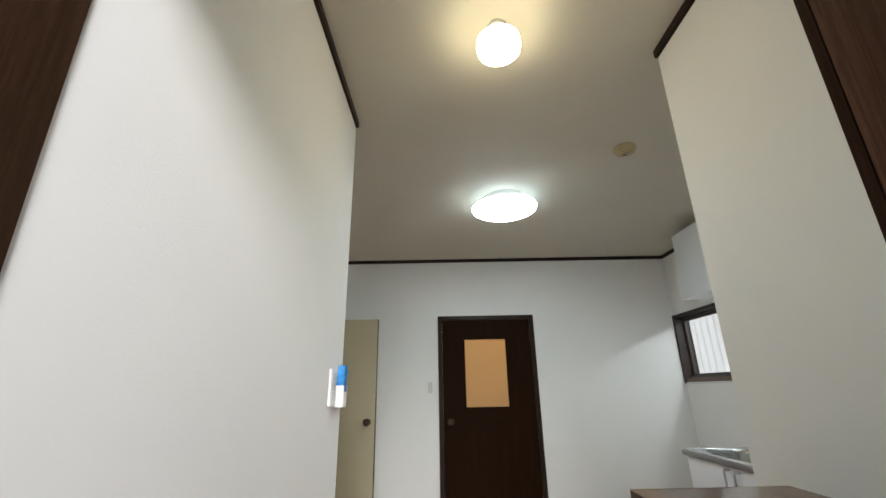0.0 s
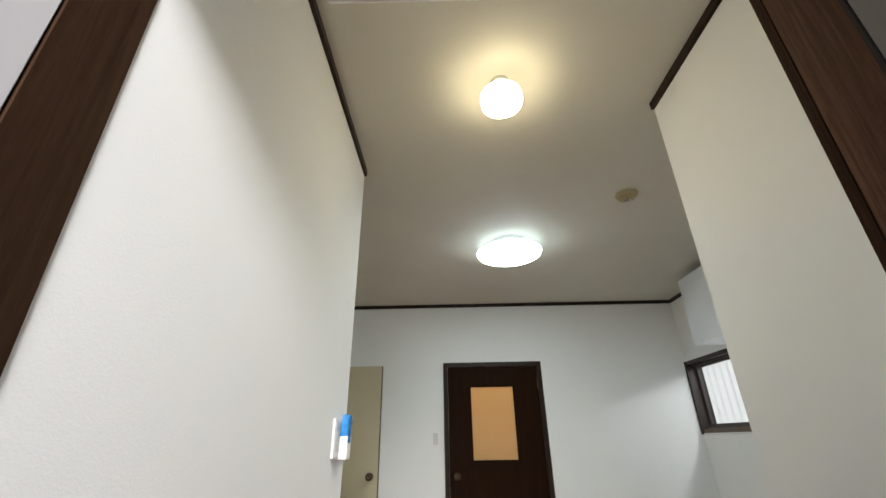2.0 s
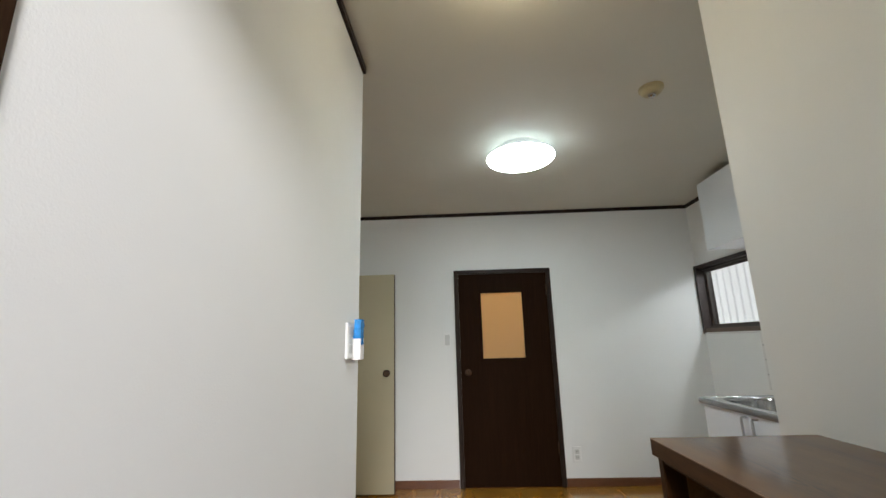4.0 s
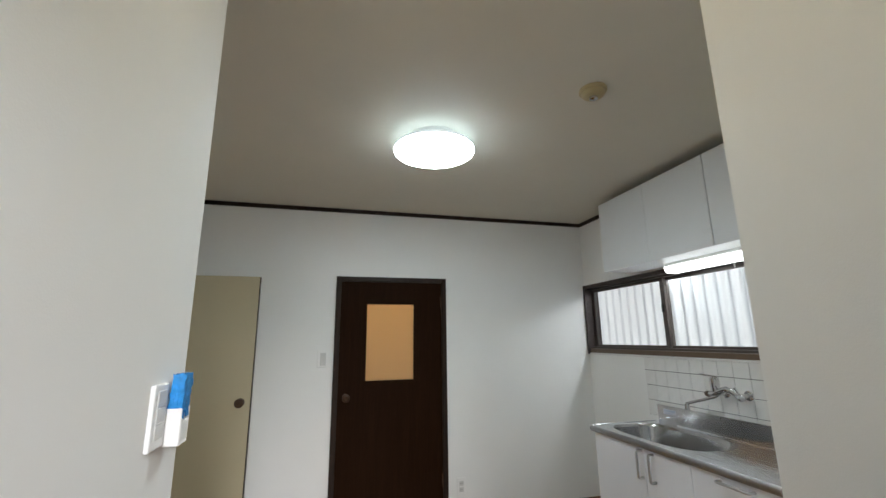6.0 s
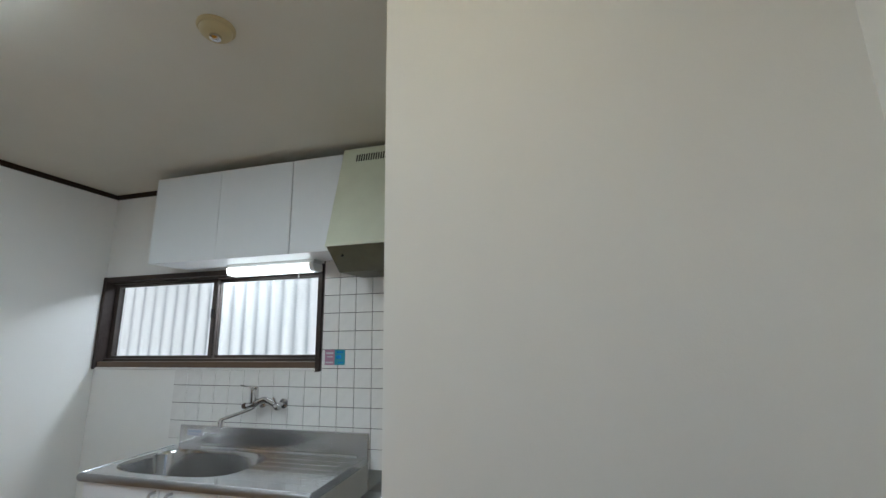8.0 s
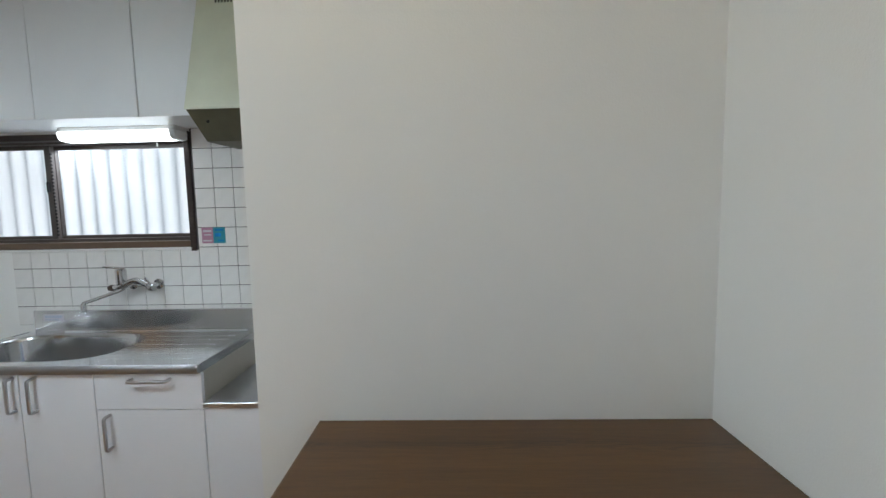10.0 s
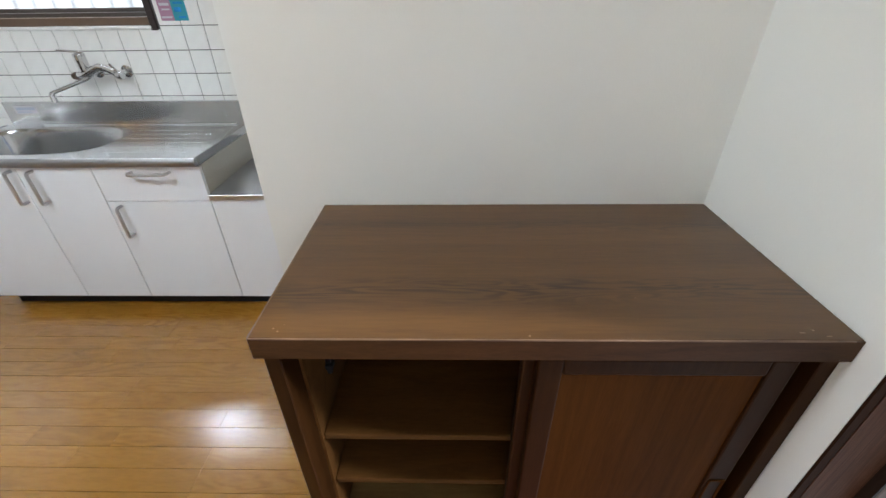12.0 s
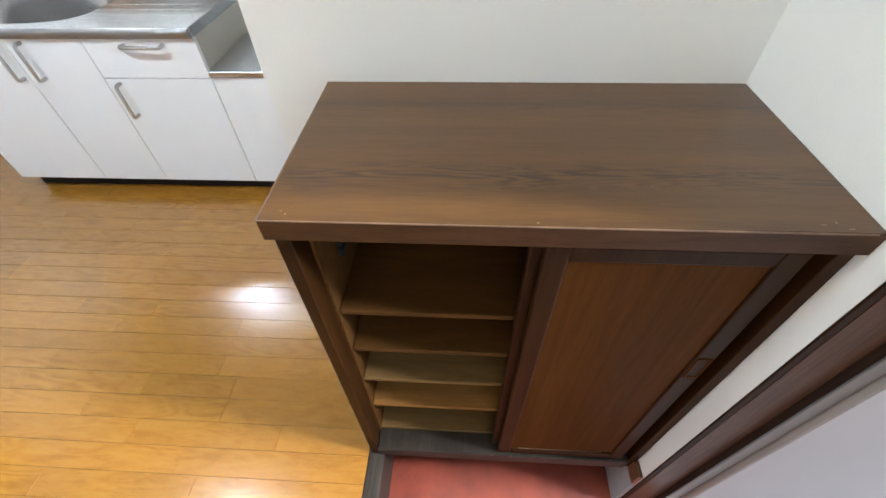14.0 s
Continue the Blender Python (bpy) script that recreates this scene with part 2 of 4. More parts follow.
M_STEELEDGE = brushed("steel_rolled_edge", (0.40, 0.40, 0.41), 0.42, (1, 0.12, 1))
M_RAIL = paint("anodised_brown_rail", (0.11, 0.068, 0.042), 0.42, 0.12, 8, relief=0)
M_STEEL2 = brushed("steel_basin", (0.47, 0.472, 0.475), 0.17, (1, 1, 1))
M_CHROME = paint("chrome", (0.62, 0.62, 0.63), 0.13, 0.03, metal=1.0, relief=0)
M_SATIN = paint("satin_nickel", (0.50, 0.50, 0.51), 0.36, 0.03, metal=1.0, relief=0)
M_BRASS = paint("knob_antique_bronze", (0.055, 0.028, 0.014), 0.36, 0.3, 30, metal=0.3, relief=0)
M_TILE = paint("tile_white_glazed", (0.76, 0.755, 0.74), 0.14, 0.03, 14, 18, 0.04)
M_GROUT = paint("grout_grey", (0.075, 0.072, 0.07), 0.9, 0.15, 30, 90, 0.3)
M_PLASTIC = paint("plastic_white", (0.78, 0.78, 0.765), 0.4, 0.02, relief=0)
M_PLASTIC2 = paint("plastic_grey_white", (0.58, 0.58, 0.565), 0.4, 0.02, relief=0)
M_YELLOW = paint("plastic_yellowed", (0.44, 0.365, 0.20), 0.42, 0.06, relief=0)
M_ALU = paint("aluminium_white", (0.46, 0.445, 0.46), 0.38, 0.04, 5, relief=0)
M_LEAF = paint("aluminium_leaf_grey", (0.29, 0.258, 0.242), 0.45, 0.04, 5, relief=0)
# lining wood made darker where less daylight reaches: left side and right edge
M_JAMBSHADE = wood("wood_jamb_shaded", (0.018, 0.0085, 0.0044), (0.030, 0.0150, 0.0082), (0.044, 0.0225, 0.0125), (9, 9, 0.5), 0.5, spec=0.02)
M_JAMBDARK = wood("wood_jamb_dull_brown", (0.048, 0.0220, 0.0118), (0.088, 0.0412, 0.0225), (0.145, 0.0720, 0.0415), (26, 26, 0.9), 0.46, relief=0.35, fine=20, spec=0.06)
# white frame's right side, greyed to paint in blocked daylight
M_ALUSHADE = paint("aluminium_white_shaded", (0.21, 0.180, 0.155), 0.4, 0.05, 5, relief=0)
M_ALUSHADE.node_tree.nodes["Principled BSDF"].inputs["Specular IOR Level"].default_value = 0.1
M_LEAF.node_tree.nodes["Principled BSDF"].inputs["Specular IOR Level"].default_value = 0.1
M_GREYALU = paint("aluminium_grey", (0.12, 0.118, 0.115), 0.4, 0.05)
M_RED = paint("concrete_red_floor", (0.220, 0.043, 0.022), 0.5, 0.3, 9, 120, 0.12)
M_CONC = paint("concrete_grey", (0.30, 0.32, 0.33), 0.8, 0.15, 12, 120, 0.2)
M_GROUND = paint("asphalt_ground", (0.07, 0.068, 0.065), 0.9, 0.3, 3, 90, 0.5)
M_BLUE = paint("plastic_film_blue", (0.03, 0.25, 0.62), 0.2, 0.3, 40)
M_TEAL = paint("label_teal", (0.02, 0.25, 0.33), 0.4, 0.1)
M_PINK = paint("label_pink", (0.37, 0.19, 0.28), 0.4, 0.1)
M_INK = paint("label_print_pale", (0.52, 0.50, 0.54), 0.5, 0.05)
M_INKBLUE = paint("label_print_blue", (0.38, 0.43, 0.52), 0.5, 0.05)
M_SCRATCH = paint("bare_wood_scratch", (0.21, 0.125, 0.070), 0.7, 0.1)
M_WORN = paint("bare_wood_worn_edge", (0.15, 0.09, 0.052), 0.6, 0.35, 25, relief=0)
M_LED = glow("lamp_shade_cool", (0.86, 0.97, 1.0), ROOM_LAMP)
M_LEDRIM = glow("lamp_shade_cool_rim", (0.80, 0.94, 1.0), ROOM_LAMP * 0.013)
M_LEDRING = glow("lamp_ring_cool", (0.72, 0.91, 1.0), ROOM_LAMP * 0.042)
M_WARM = glow("lamp_shade_warm", (1.0, 0.86, 0.56), HALL_LAMP)
M_WARMRIM = glow("lamp_shade_warm_shoulder", (1.0, 0.86, 0.56), HALL_LAMP * 0.12)
M_TUBE = glow("lamp_tube_white", (0.94, 1.0, 0.97), TUBE_LAMP)

# corrugated translucent sheet outside the kitchen window
M_SHEET, _nt, _b = nodes_of("polycarbonate_corrugated")
_d = add(_nt, "ShaderNodeBsdfDiffuse", Color=(0.74, 0.78, 0.80, 1))
_t = add(_nt, "ShaderNodeBsdfTranslucent", Color=(0.90, 0.91, 0.91, 1))
_x = add(_nt, "ShaderNodeMixShader", Fac=0.9)
_nt.links.new(_d.outputs[0], _x.inputs[1])
_nt.links.new(_t.outputs[0], _x.inputs[2])
_nt.links.new(_x.outputs[0], _nt.nodes["Material Output"].inputs["Surface"])

# frosted panes
M_FROST, _nt, _b = nodes_of("glass_frosted")
_b.inputs["Base Color"].default_value = (0.95, 0.97, 0.97, 1)
_b.inputs["Transmission Weight"].default_value = 1.0
_b.inputs["Roughness"].default_value = 0.0
_b.inputs["IOR"].default_value = 1.12

M_AMBER, _nt, _b = nodes_of("glass_amber_opal")
_t = add(_nt, "ShaderNodeBsdfTranslucent", Color=(0.84, 0.66, 0.43, 1))
_g = add(_nt, "ShaderNodeBsdfDiffuse", Color=(0.60, 0.46, 0.29, 1))
_x = add(_nt, "ShaderNodeMixShader", Fac=0.7)
_nt.links.new(_g.outputs[0], _x.inputs[1])
_nt.links.new(_t.outputs[0], _x.inputs[2])
_nt.links.new(_x.outputs[0], _nt.nodes["Material Output"].inputs["Surface"])

# ---- building helpers ----


def box(bm, x0, y0, z0, x1, y1, z1, bev=0.0, seg=1):
    x0, x1 = min(x0, x1), max(x0, x1)
    y0, y1 = min(y0, y1), max(y0, y1)
    z0, z1 = min(z0, z1), max(z0, z1)
    g = bmesh.ops.create_cube(bm, size=1.0)["verts"]
    for v in g:
        v.co = Vector((x0 if v.co.x < 0 else x1, y0 if v.co.y < 0 else y1, z0 if v.co.z < 0 else z1))
    if bev:
        edges = list({e for v in g for e in v.link_edges})
        bmesh.ops.bevel(bm, geom=edges, offset=bev, segments=seg, affect="EDGES", profile=0.5)
    return bm


def boxes(*rows, bev=0.0, seg=1):
    bm = bmesh.new()
    for r in rows:
        box(bm, *r, bev=bev, seg=seg)
    return bm


def turned(profile, seg=32):
    # lathe round z from (radius, z) pairs
    bm = bmesh.new()
    rings = []
    for r, z in profile:
        if r < 1e-6:
            rings.append([bm.verts.new((0, 0, z))])
        else:
            rings.append([bm.verts.new((r * math.cos(2 * math.pi * i / seg), r * math.sin(2 * math.pi * i / seg), z)) for i in range(seg)])
    for a, b in zip(rings, rings[1:]):
        for i in range(seg):
            j = (i + 1) % seg
            if len(a) == 1 and len(b) == 1:
                continue
            if len(a) == 1:
                bm.faces.new((a[0], b[i], b[j]))
            elif len(b) == 1:
                bm.faces.new((a[i], a[j], b[0]))
            else:
                bm.faces.new((a[i], a[j], b[j], b[i]))
    bmesh.ops.recalc_face_normals(bm, faces=bm.faces)
    return bm


def moved(bm, m):
    bm.transform(m)
    return bm


def tube(bm, pts, r, seg=14):
    pts = [Vector(p) for p in pts]
    rings = []
    q = way = None
    for i, p in enumerate(pts):
        a = pts[max(0, i - 1)]
        b = pts[min(len(pts) - 1, i + 1)]
        d = (b - a).normalized()
        q = d.to_track_quat("Z", "Y") if q is None else way.rotation_difference(d) @ q
        way = d
        rr = r[i] if isinstance(r, (list, tuple)) else r
        rings.append([bm.verts.new(p + q @ Vector((rr * math.cos(2 * math.pi * k / seg), rr * math.sin(2 * math.pi * k / seg), 0))) for k in range(seg)])
    for a, b in zip(rings, rings[1:]):
        for k in range(seg):
            j = (k + 1) % seg
            bm.faces.new((a[k], a[j], b[j], b[k]))
    bm.faces.new(list(reversed(rings[0])))
    bm.faces.new(rings[-1])
    return bm


def prism(outline, y0, y1):
    # outline in (x, z), drawn out along y
    bm = bmesh.new()
    a = [bm.verts.new((x, y0, z)) for x, z in outline]
    b = [bm.verts.new((x, y1, z)) for x, z in outline]
    n = len(outline)
    bm.faces.new(a)
    bm.faces.new(list(reversed(b)))
    for i in range(n):
        j = (i + 1) % n
        bm.faces.new((a[i], b[i], b[j], a[j]))
    bmesh.ops.recalc_face_normals(bm, faces=bm.faces)
    return bm


def mesh_of(name, bm, material, smooth=False):
    me = bpy.data.meshes.new(name)
    bm.to_mesh(me)
    bm.free()
    me.materials.append(material)
    if smooth:
        for p in me.polygons:
            p.use_smooth = True
        me.set_sharp_from_angle(angle=radians(40))
    return me


def world_of(ob):
    p = Vector((0, 0, 0))
    while ob:
        p += ob.location
        ob = ob.parent
    return p


def part(name, bm, material, parent, label="", smooth=False):
    # bm is in world metres; the part hangs under its parent
    base = world_of(parent)
    bm.transform(Matrix.Translation(-base))
    ob = new(name, mesh_of(name, bm, material, smooth))
    ob.parent = parent
    if label:
        ob["label"] = label
    return ob


def thing(name, at, label, category, group="", kind=""):
    ob = new(name)
    ob.location = at
    ob.empty_display_size = 0.05
    return tagged(ob, label, category, group, kind)


def solid(name, bm, material, label="", category="", kind="structure", smooth=False, at=(0, 0, 0)):
    bm.transform(Matrix.Translation(-Vector(at)))
    ob = new(name, mesh_of(name, bm, material, smooth))
    ob.location = at
    return tagged(ob, label, category, "", kind)


# ---- structure ----
solid("ground", boxes((-400, -400, -0.45, 400, 400, -0.36)), M_GROUND, "dark grey asphalt ground round the house", "ground")
solid("porch_step", boxes((-0.9, -1.0, -0.36, 1.2, 0.40, -0.215), bev=0.01), M_CONC, "grey concrete porch before the entrance door", "step")

solid("wall_north", boxes((WEST - 0.12, BACK, -0.12, 0.03, BACK + 0.12, CEIL), (0.829, BACK, -0.12, EAST + 0.12, BACK + 0.12, CEIL),
                          (0.03, BACK, 1.758, 0.829, BACK + 0.12, CEIL)), M_WALL, "white embossed wallpaper back wall with a door opening", "wall")
WY0, WY1, WZ0, WZ1 = 2.397, 3.975, 1.198, 1.738
solid("wall_east", boxes((EAST, 1.25, -0.12, EAST + 0.12, WY0, CEIL), (EAST, WY1, -0.12, EAST + 0.12, BACK, CEIL),
                         (EAST, WY0, -0.12, EAST + 0.12, WY1, WZ0), (EAST, WY0, WZ1, EAST + 0.12, WY1, CEIL)), M_WALL,
      "white kitchen wall with a wide window opening", "wall")
solid("wall_hall_east", boxes((PR, FRONT, -0.25, PR + 0.10, PR_END, CEIL)), M_WALL, "white wallpaper wall beside the entrance hall, behind the shoe cabinet", "wall")
solid("wall_kitchen_south", boxes((PR + 0.10, 1.25, -0.12, EAST, 1.35, CEIL)), M_WALL, "plain white wall closing the kitchen", "wall")
solid("wall_hall_west", boxes((PL - 0.10, FRONT - 0.003, -0.25, PL, PL_END, CEIL)), M_WALL, "white embossed wallpaper wall of the entrance hall", "wall")
solid("wall_room_south", boxes((WEST - 0.12, 1.70, -0.12, PL - 0.10, 1.80, CEIL)), M_WALL, "plain white wall closing the room", "wall")
solid("wall_west", boxes((WEST - 0.12, 1.80, -0.12, WEST, BACK, CEIL)), M_WALL, "plain white side wall of the room", "wall")
DX0, DX1, DZ = PL, 0.436, 1.815
solid("wall_south", boxes((DX1 + 0.023, 0.44, -0.36, PR + 0.10, 0.5745, CEIL), (DX1 + 0.002, 0.5745, -0.36, PR + 0.10, FRONT, CEIL), (PL - 0.10, 0.44, DZ, DX1 + 0.023, FRONT - 0.003, CEIL), (PL, FRONT - 0.003, DZ, DX1 + 0.002, FRONT, CEIL),
                          (PL - 0.10, 0.44, -0.36, DX0 - 0.022, FRONT - 0.003, DZ)), M_WALL, "white entrance wall with the door opening", "wall")
solid("facade", boxes((-3.0, 0.42, -0.36, PL - 0.10, 0.57, 2.9), (PR + 0.10, 0.42, -0.36, 3.2, 0.57, 2.9), (PL - 0.10, 0.42, DZ + 0.07, PR + 0.10, 0.438, 2.9)),
      M_PLASTER, "grey-brown plastered outside wall of the house", "wall")
solid("ceiling", boxes((WEST - 0.12, 0.44, CEIL, EAST + 0.12, BACK + 0.12, CEIL + 0.08)), M_CEIL, "beige-white papered ceiling", "ceiling")
solid("roof", boxes((WEST - 0.5, 0.1, CEIL + 0.2, EAST + 0.14, BACK + 1.6, CEIL + 0.3)), M_PLASTER, "plain roof slab over the house", "roof")

# ceiling trim, butted end to end
solid("trim_north", boxes((WEST, BACK - 0.013, CEIL - 0.030, EAST - 0.013, BACK, CEIL)), M_TRIM, "dark brown wooden ceiling trim on the back wall", "trim")
solid("trim_east", boxes((EAST - 0.013, 1.35, CEIL - 0.030, EAST, BACK, CEIL)), M_TRIM, "dark brown wooden ceiling trim on the kitchen wall", "trim")
solid("trim_hall_west", boxes((PL, FRONT, CEIL - 0.030, PL + 0.013, PL_END, CEIL)), M_TRIM, "dark brown wooden ceiling trim in the hall", "trim")
solid("trim_hall_east", boxes((PR - 0.013, FRONT, CEIL - 0.030, PR, PR_END, CEIL)), M_TRIM, "dark brown wooden ceiling trim above the shoe cabinet", "trim")

# baseboards
solid("baseboard_north", boxes((WEST, BACK - 0.012, 0.0, -0.003, BACK, 0.064), (0.862, BACK - 0.012, 0.0, EAST, BACK, 0.064), bev=0.002), M_BASEB,
      "reddish brown wooden baseboard along the back wall", "baseboard")
solid("baseboard_east", boxes((EAST - 0.012, 3.26, 0.0, EAST, BACK - 0.012, 0.064), bev=0.002), M_BASEB, "reddish brown wooden baseboard on the kitchen wall", "baseboard")
solid("baseboard_west", boxes((PL, STEP, 0.0, PL + 0.012, PL_END, 0.064), bev=0.002), M_BASEB, "brown wooden baseboard in the hall", "baseboard")

# entrance floor, step edge
solid("genkan_floor", boxes((PL - 0.10, 0.402, GENKAN - 0.12, PR + 0.10, 1.292, GENKAN)), M_RED, "worn red-painted concrete entrance floor", "floor")
solid("genkan_skirting", boxes((DX1 + 0.002, FRONT, GENKAN, PR, FRONT + 0.012, 0.0), (PR - 0.012, FRONT + 0.012, GENKAN, PR, 1.291, -0.06)), M_CONC,
      "grey mortar skirting round the entrance floor", "baseboard")
solid("step_edge", boxes((PL, 1.292, GENKAN, PR, STEP, 0.001), bev=0.004), M_KAMACHI, "dark worn wooden step edge up to the room", "step")

# back door: frame, leaf, amber pane
door_1 = thing("door_1", (0.43, BACK, 0), "dark brown wooden door, closed, with an amber pane", "door", kind="structure")
part("door_frame", boxes((0.0, BACK - 0.018, 0.0, 0.038, BACK + 0.10, 1.789), (0.821, BACK - 0.018, 0.0, 0.859, BACK + 0.10, 1.789),
                         (0.038, BACK - 0.018, 1.752, 0.821, BACK + 0.10, 1.789), bev=0.003), M_TRIM, door_1)
LY = BACK - 0.006
leaf = part("door_leaf", boxes((0.0385, LY, 0.004, 0.225, LY + 0.036, 1.7515), (0.607, LY, 0.004, 0.8205, LY + 0.036, 1.7515),
                               (0.225, LY, 0.004, 0.607, LY + 0.036, 1.005), (0.225, LY, 1.590, 0.607, LY + 0.036, 1.7515)), M_DOOR, door_1)
part("pane_bead", boxes((0.225, LY - 0.003, 1.005, 0.235, LY + 0.02, 1.590), (0.597, LY - 0.003, 1.005, 0.607, LY + 0.02, 1.590),
                        (0.235, LY - 0.003, 1.005, 0.597, LY + 0.02, 1.015), (0.235, LY - 0.003, 1.580, 0.597, LY + 0.02, 1.590)), M_DOOR, leaf)
part("pane", boxes((0.235, LY + 0.012, 1.015, 0.597, LY + 0.016, 1.580)), M_AMBER, leaf, "amber opal glass pane lit from behind")


def door_knob(x, y, z, parent, label=""):
    prof = [(0.0, 0.0), (0.026, 0.0), (0.026, 0.004), (0.011, 0.007), (0.010, 0.026), (0.020, 0.030), (0.028, 0.040), (0.029, 0.050), (0.022, 0.059), (0.012, 0.062), (0.008, 0.059), (0.0, 0.059)]
    return part("door_knob", moved(turned(prof, 24), pose(x, y, z, 90, 0, 0)), M_BRASS, parent, label, smooth=True)


door_knob(0.098, LY, 0.905, leaf, "dark bronze round knob")
for hz in (0.25, 1.55):
    part("hinge", boxes((0.812, LY - 0.006, hz, 0.824, LY + 0.004, hz + 0.09), bev=0.002), M_BRASS, door_1)

# space behind the door, with its own warm lamp
solid("back_space", boxes((-0.1, 5.05, -0.12, 1.0, 5.1, CEIL), (-0.12, BACK + 0.12, -0.12, -0.07, 5.1, CEIL), (1.0, BACK + 0.12, -0.12, 1.05, 5.1, CEIL),
                          (-0.1, BACK + 0.12, -0.12, 1.0, 5.05, -0.05), (-0.1, BACK + 0.12, CEIL, 1.0, 5.05, CEIL + 0.05)), M_WALL, "plain walls of the small space behind the door", "wall")
lamp = new("back_lamp", bpy.data.lights.new("back_lamp", "POINT"))
lamp.data.energy, lamp.data.color, lamp.data.shadow_soft_size = BACK_LAMP, (1.0, 0.78, 0.5), 0.12
lamp.location = (0.43, 4.75, 2.0)

# cream door leaf that stands open along the back wall
cream = thing("door_2", (WEST + 0.04, 3.86, 0), "cream painted flush door standing open against the back wall", "door", kind="structure")
part("door_leaf", boxes((-1.262, 3.842, 0.014, -0.517, 3.876, 1.750), bev=0.0015), M_CREAM, cream)
part("door_edge", boxes((-0.5165, 3.843, 0.015, -0.5125, 3.875, 1.749)), M_TRIM, cream, "dark bare door edge")
door_knob(-0.575, 3.842, 0.925, cream, "antique bronze round knob")
part("hinge_post", boxes((-1.30, 3.82, 0.0, -1.264, 3.88, 1.79), bev=0.003), M_CREAM, cream)

# kitchen window
win = thing("window_1", (EAST, 3.19, WZ0), "wide sliding window with bronze sashes and frosted panes", "window", kind="structure")
part("window_frame", boxes((EAST - 0.012, WY0 - 0.025, 1.164, EAST + 0.115, WY0 + 0.004, 1.757), (EAST - 0.020, WY1 - 0.004, 1.172, EAST + 0.115, BACK - 0.003, 1.757),
                           (EAST - 0.012, WY0 + 0.0042, WZ1 - 0.012, EAST + 0.115, WY1 - 0.0042, 1.757), bev=0.002), M_WOODWIN, win, "dark wooden window frame")
part("bottom_rail", boxes((EAST - 0.008, WY0 + 0.0045, 1.184, EAST + 0.115, WY1 - 0.0045, 1.216), bev=0.002), M_RAIL, win, "brown bottom rail")
part("window_sill", boxes((EAST - 0.016, WY0 - 0.001, 1.170, EAST - 0.001, WY1, 1.183), bev=0.002), M_TILE, win, "white sill edge")
part("sash_rail", boxes((EAST + 0.03, WY0, 1.2165, EAST + 0.112, WY1, 1.2325), (EAST + 0.03, WY0, 1.715, EAST + 0.112, WY1, 1.733)), M_BRONZE, win)


def sash(y0, y1, x, name="sash"):
    s = part(name, boxes((x, y0, 1.233, x + 0.024, y0 + 0.032, 1.714), (x, y1 - 0.032, 1.233, x + 0.024, y1, 1.714),
                         (x, y0 + 0.032, 1.233, x + 0.024, y1 - 0.032, 1.250), (x, y0 + 0.032, 1.694, x + 0.024, y1 - 0.032, 1.714), bev=0.0015), M_BRONZE, win)
    p = part("pane", boxes((x + 0.010, y0 + 0.03, 1.248, x + 0.014, y1 - 0.03, 1.697)), M_FROST, s)
    p.visible_shadow = False
    return s


sash(WY0 + 0.006, 3.177, EAST + 0.080)
s_left = sash(3.142, WY1 - 0.006, EAST + 0.050)
part("latch", boxes((EAST + 0.036, 3.152, 1.475, EAST + 0.050, 3.166, 1.53), bev=0.003), M_BLACK, s_left)
part("draught_brush", boxes(*[(EAST + 0.046, 3.132, 1.25 + i * 0.018, EAST + 0.05, 3.141, 1.26 + i * 0.018) for i in range(24)]), M_BLACK, s_left)


def corrugated(y0, y1, z0, z1, x, pitch, depth):
    bm = bmesh.new()
    n = int((y1 - y0) / pitch * 12)
    rows = []
    for i in range(n + 1):
        y = y0 + (y1 - y0) * i / n
        s = math.sin(2 * math.pi * (y - y0) / pitch)
        xx = x + depth * (abs(s) ** 0.6) * (1 if s > 0 else -1)
        rows.append((bm.verts.new((xx, y, z0)), bm.verts.new((xx, y, z1))))
    for a, b in zip(rows, rows[1:]):
        bm.faces.new((a[0], b[0], b[1], a[1]))
    bmesh.ops.solidify(bm, geom=bm.faces[:], thickness=0.0012)
    return bm


fence = thing("fence", (2.47, 3.3, -0.36), "translucent white corrugated sheet fence outside the window", "fence")
part("corrugated_sheet", corrugated(1.2, 5.2, -0.30, 2.3, 2.46, 0.098, 0.016), M_SHEET, fence, smooth=True)
for fy in (1.3, 5.1):
    part("post", boxes((2.50, fy - 0.02, -0.36, 2.54, fy + 0.02, 2.25), bev=0.003), M_GREYALU, fence)

# entrance door frame: wooden lining, aluminium frame and the open leaf
ent = thing("door_3", (0.05, 0.45, GENKAN), "entrance doorway with brown wooden lining and pale aluminium frame, open", "door", kind="structure")
part("jamb_lining", boxes((DX0 - 0.021, 0.497, GENKAN, DX0 + 0.002, FRONT - 0.0035, DZ - 0.0225), bev=0.0008), M_JAMBSHADE, ent, "brown wooden lining, toned darker for shade")
part("jamb_lining", boxes((DX1 - 0.002, 0.4985, GENKAN, DX1 + 0.022, 0.5720, DZ - 0.002)), M_JAMBDARK, ent, "scuffed dull brown wooden lining")
part("door_stop", boxes((DX1 - 0.0165, 0.4946, GENKAN, DX1 + 0.022, 0.4984, DZ - 0.002)), M_TRIM, ent, "dark door stop strip")
part("jamb_edge", boxes((DX1 - 0.002, FRONT - 0.0128, GENKAN, DX1 + 0.0018, FRONT - 0.001, DZ - 0.002)), M_JAMBSHADE, ent, "brown edge of the lining, toned darker for shade")
part("head_lining", boxes((DX0, 0.497, DZ - 0.022, DX1 - 0.001, FRONT - 0.004, DZ - 0.0005), bev=0.002), M_JAMB, ent)
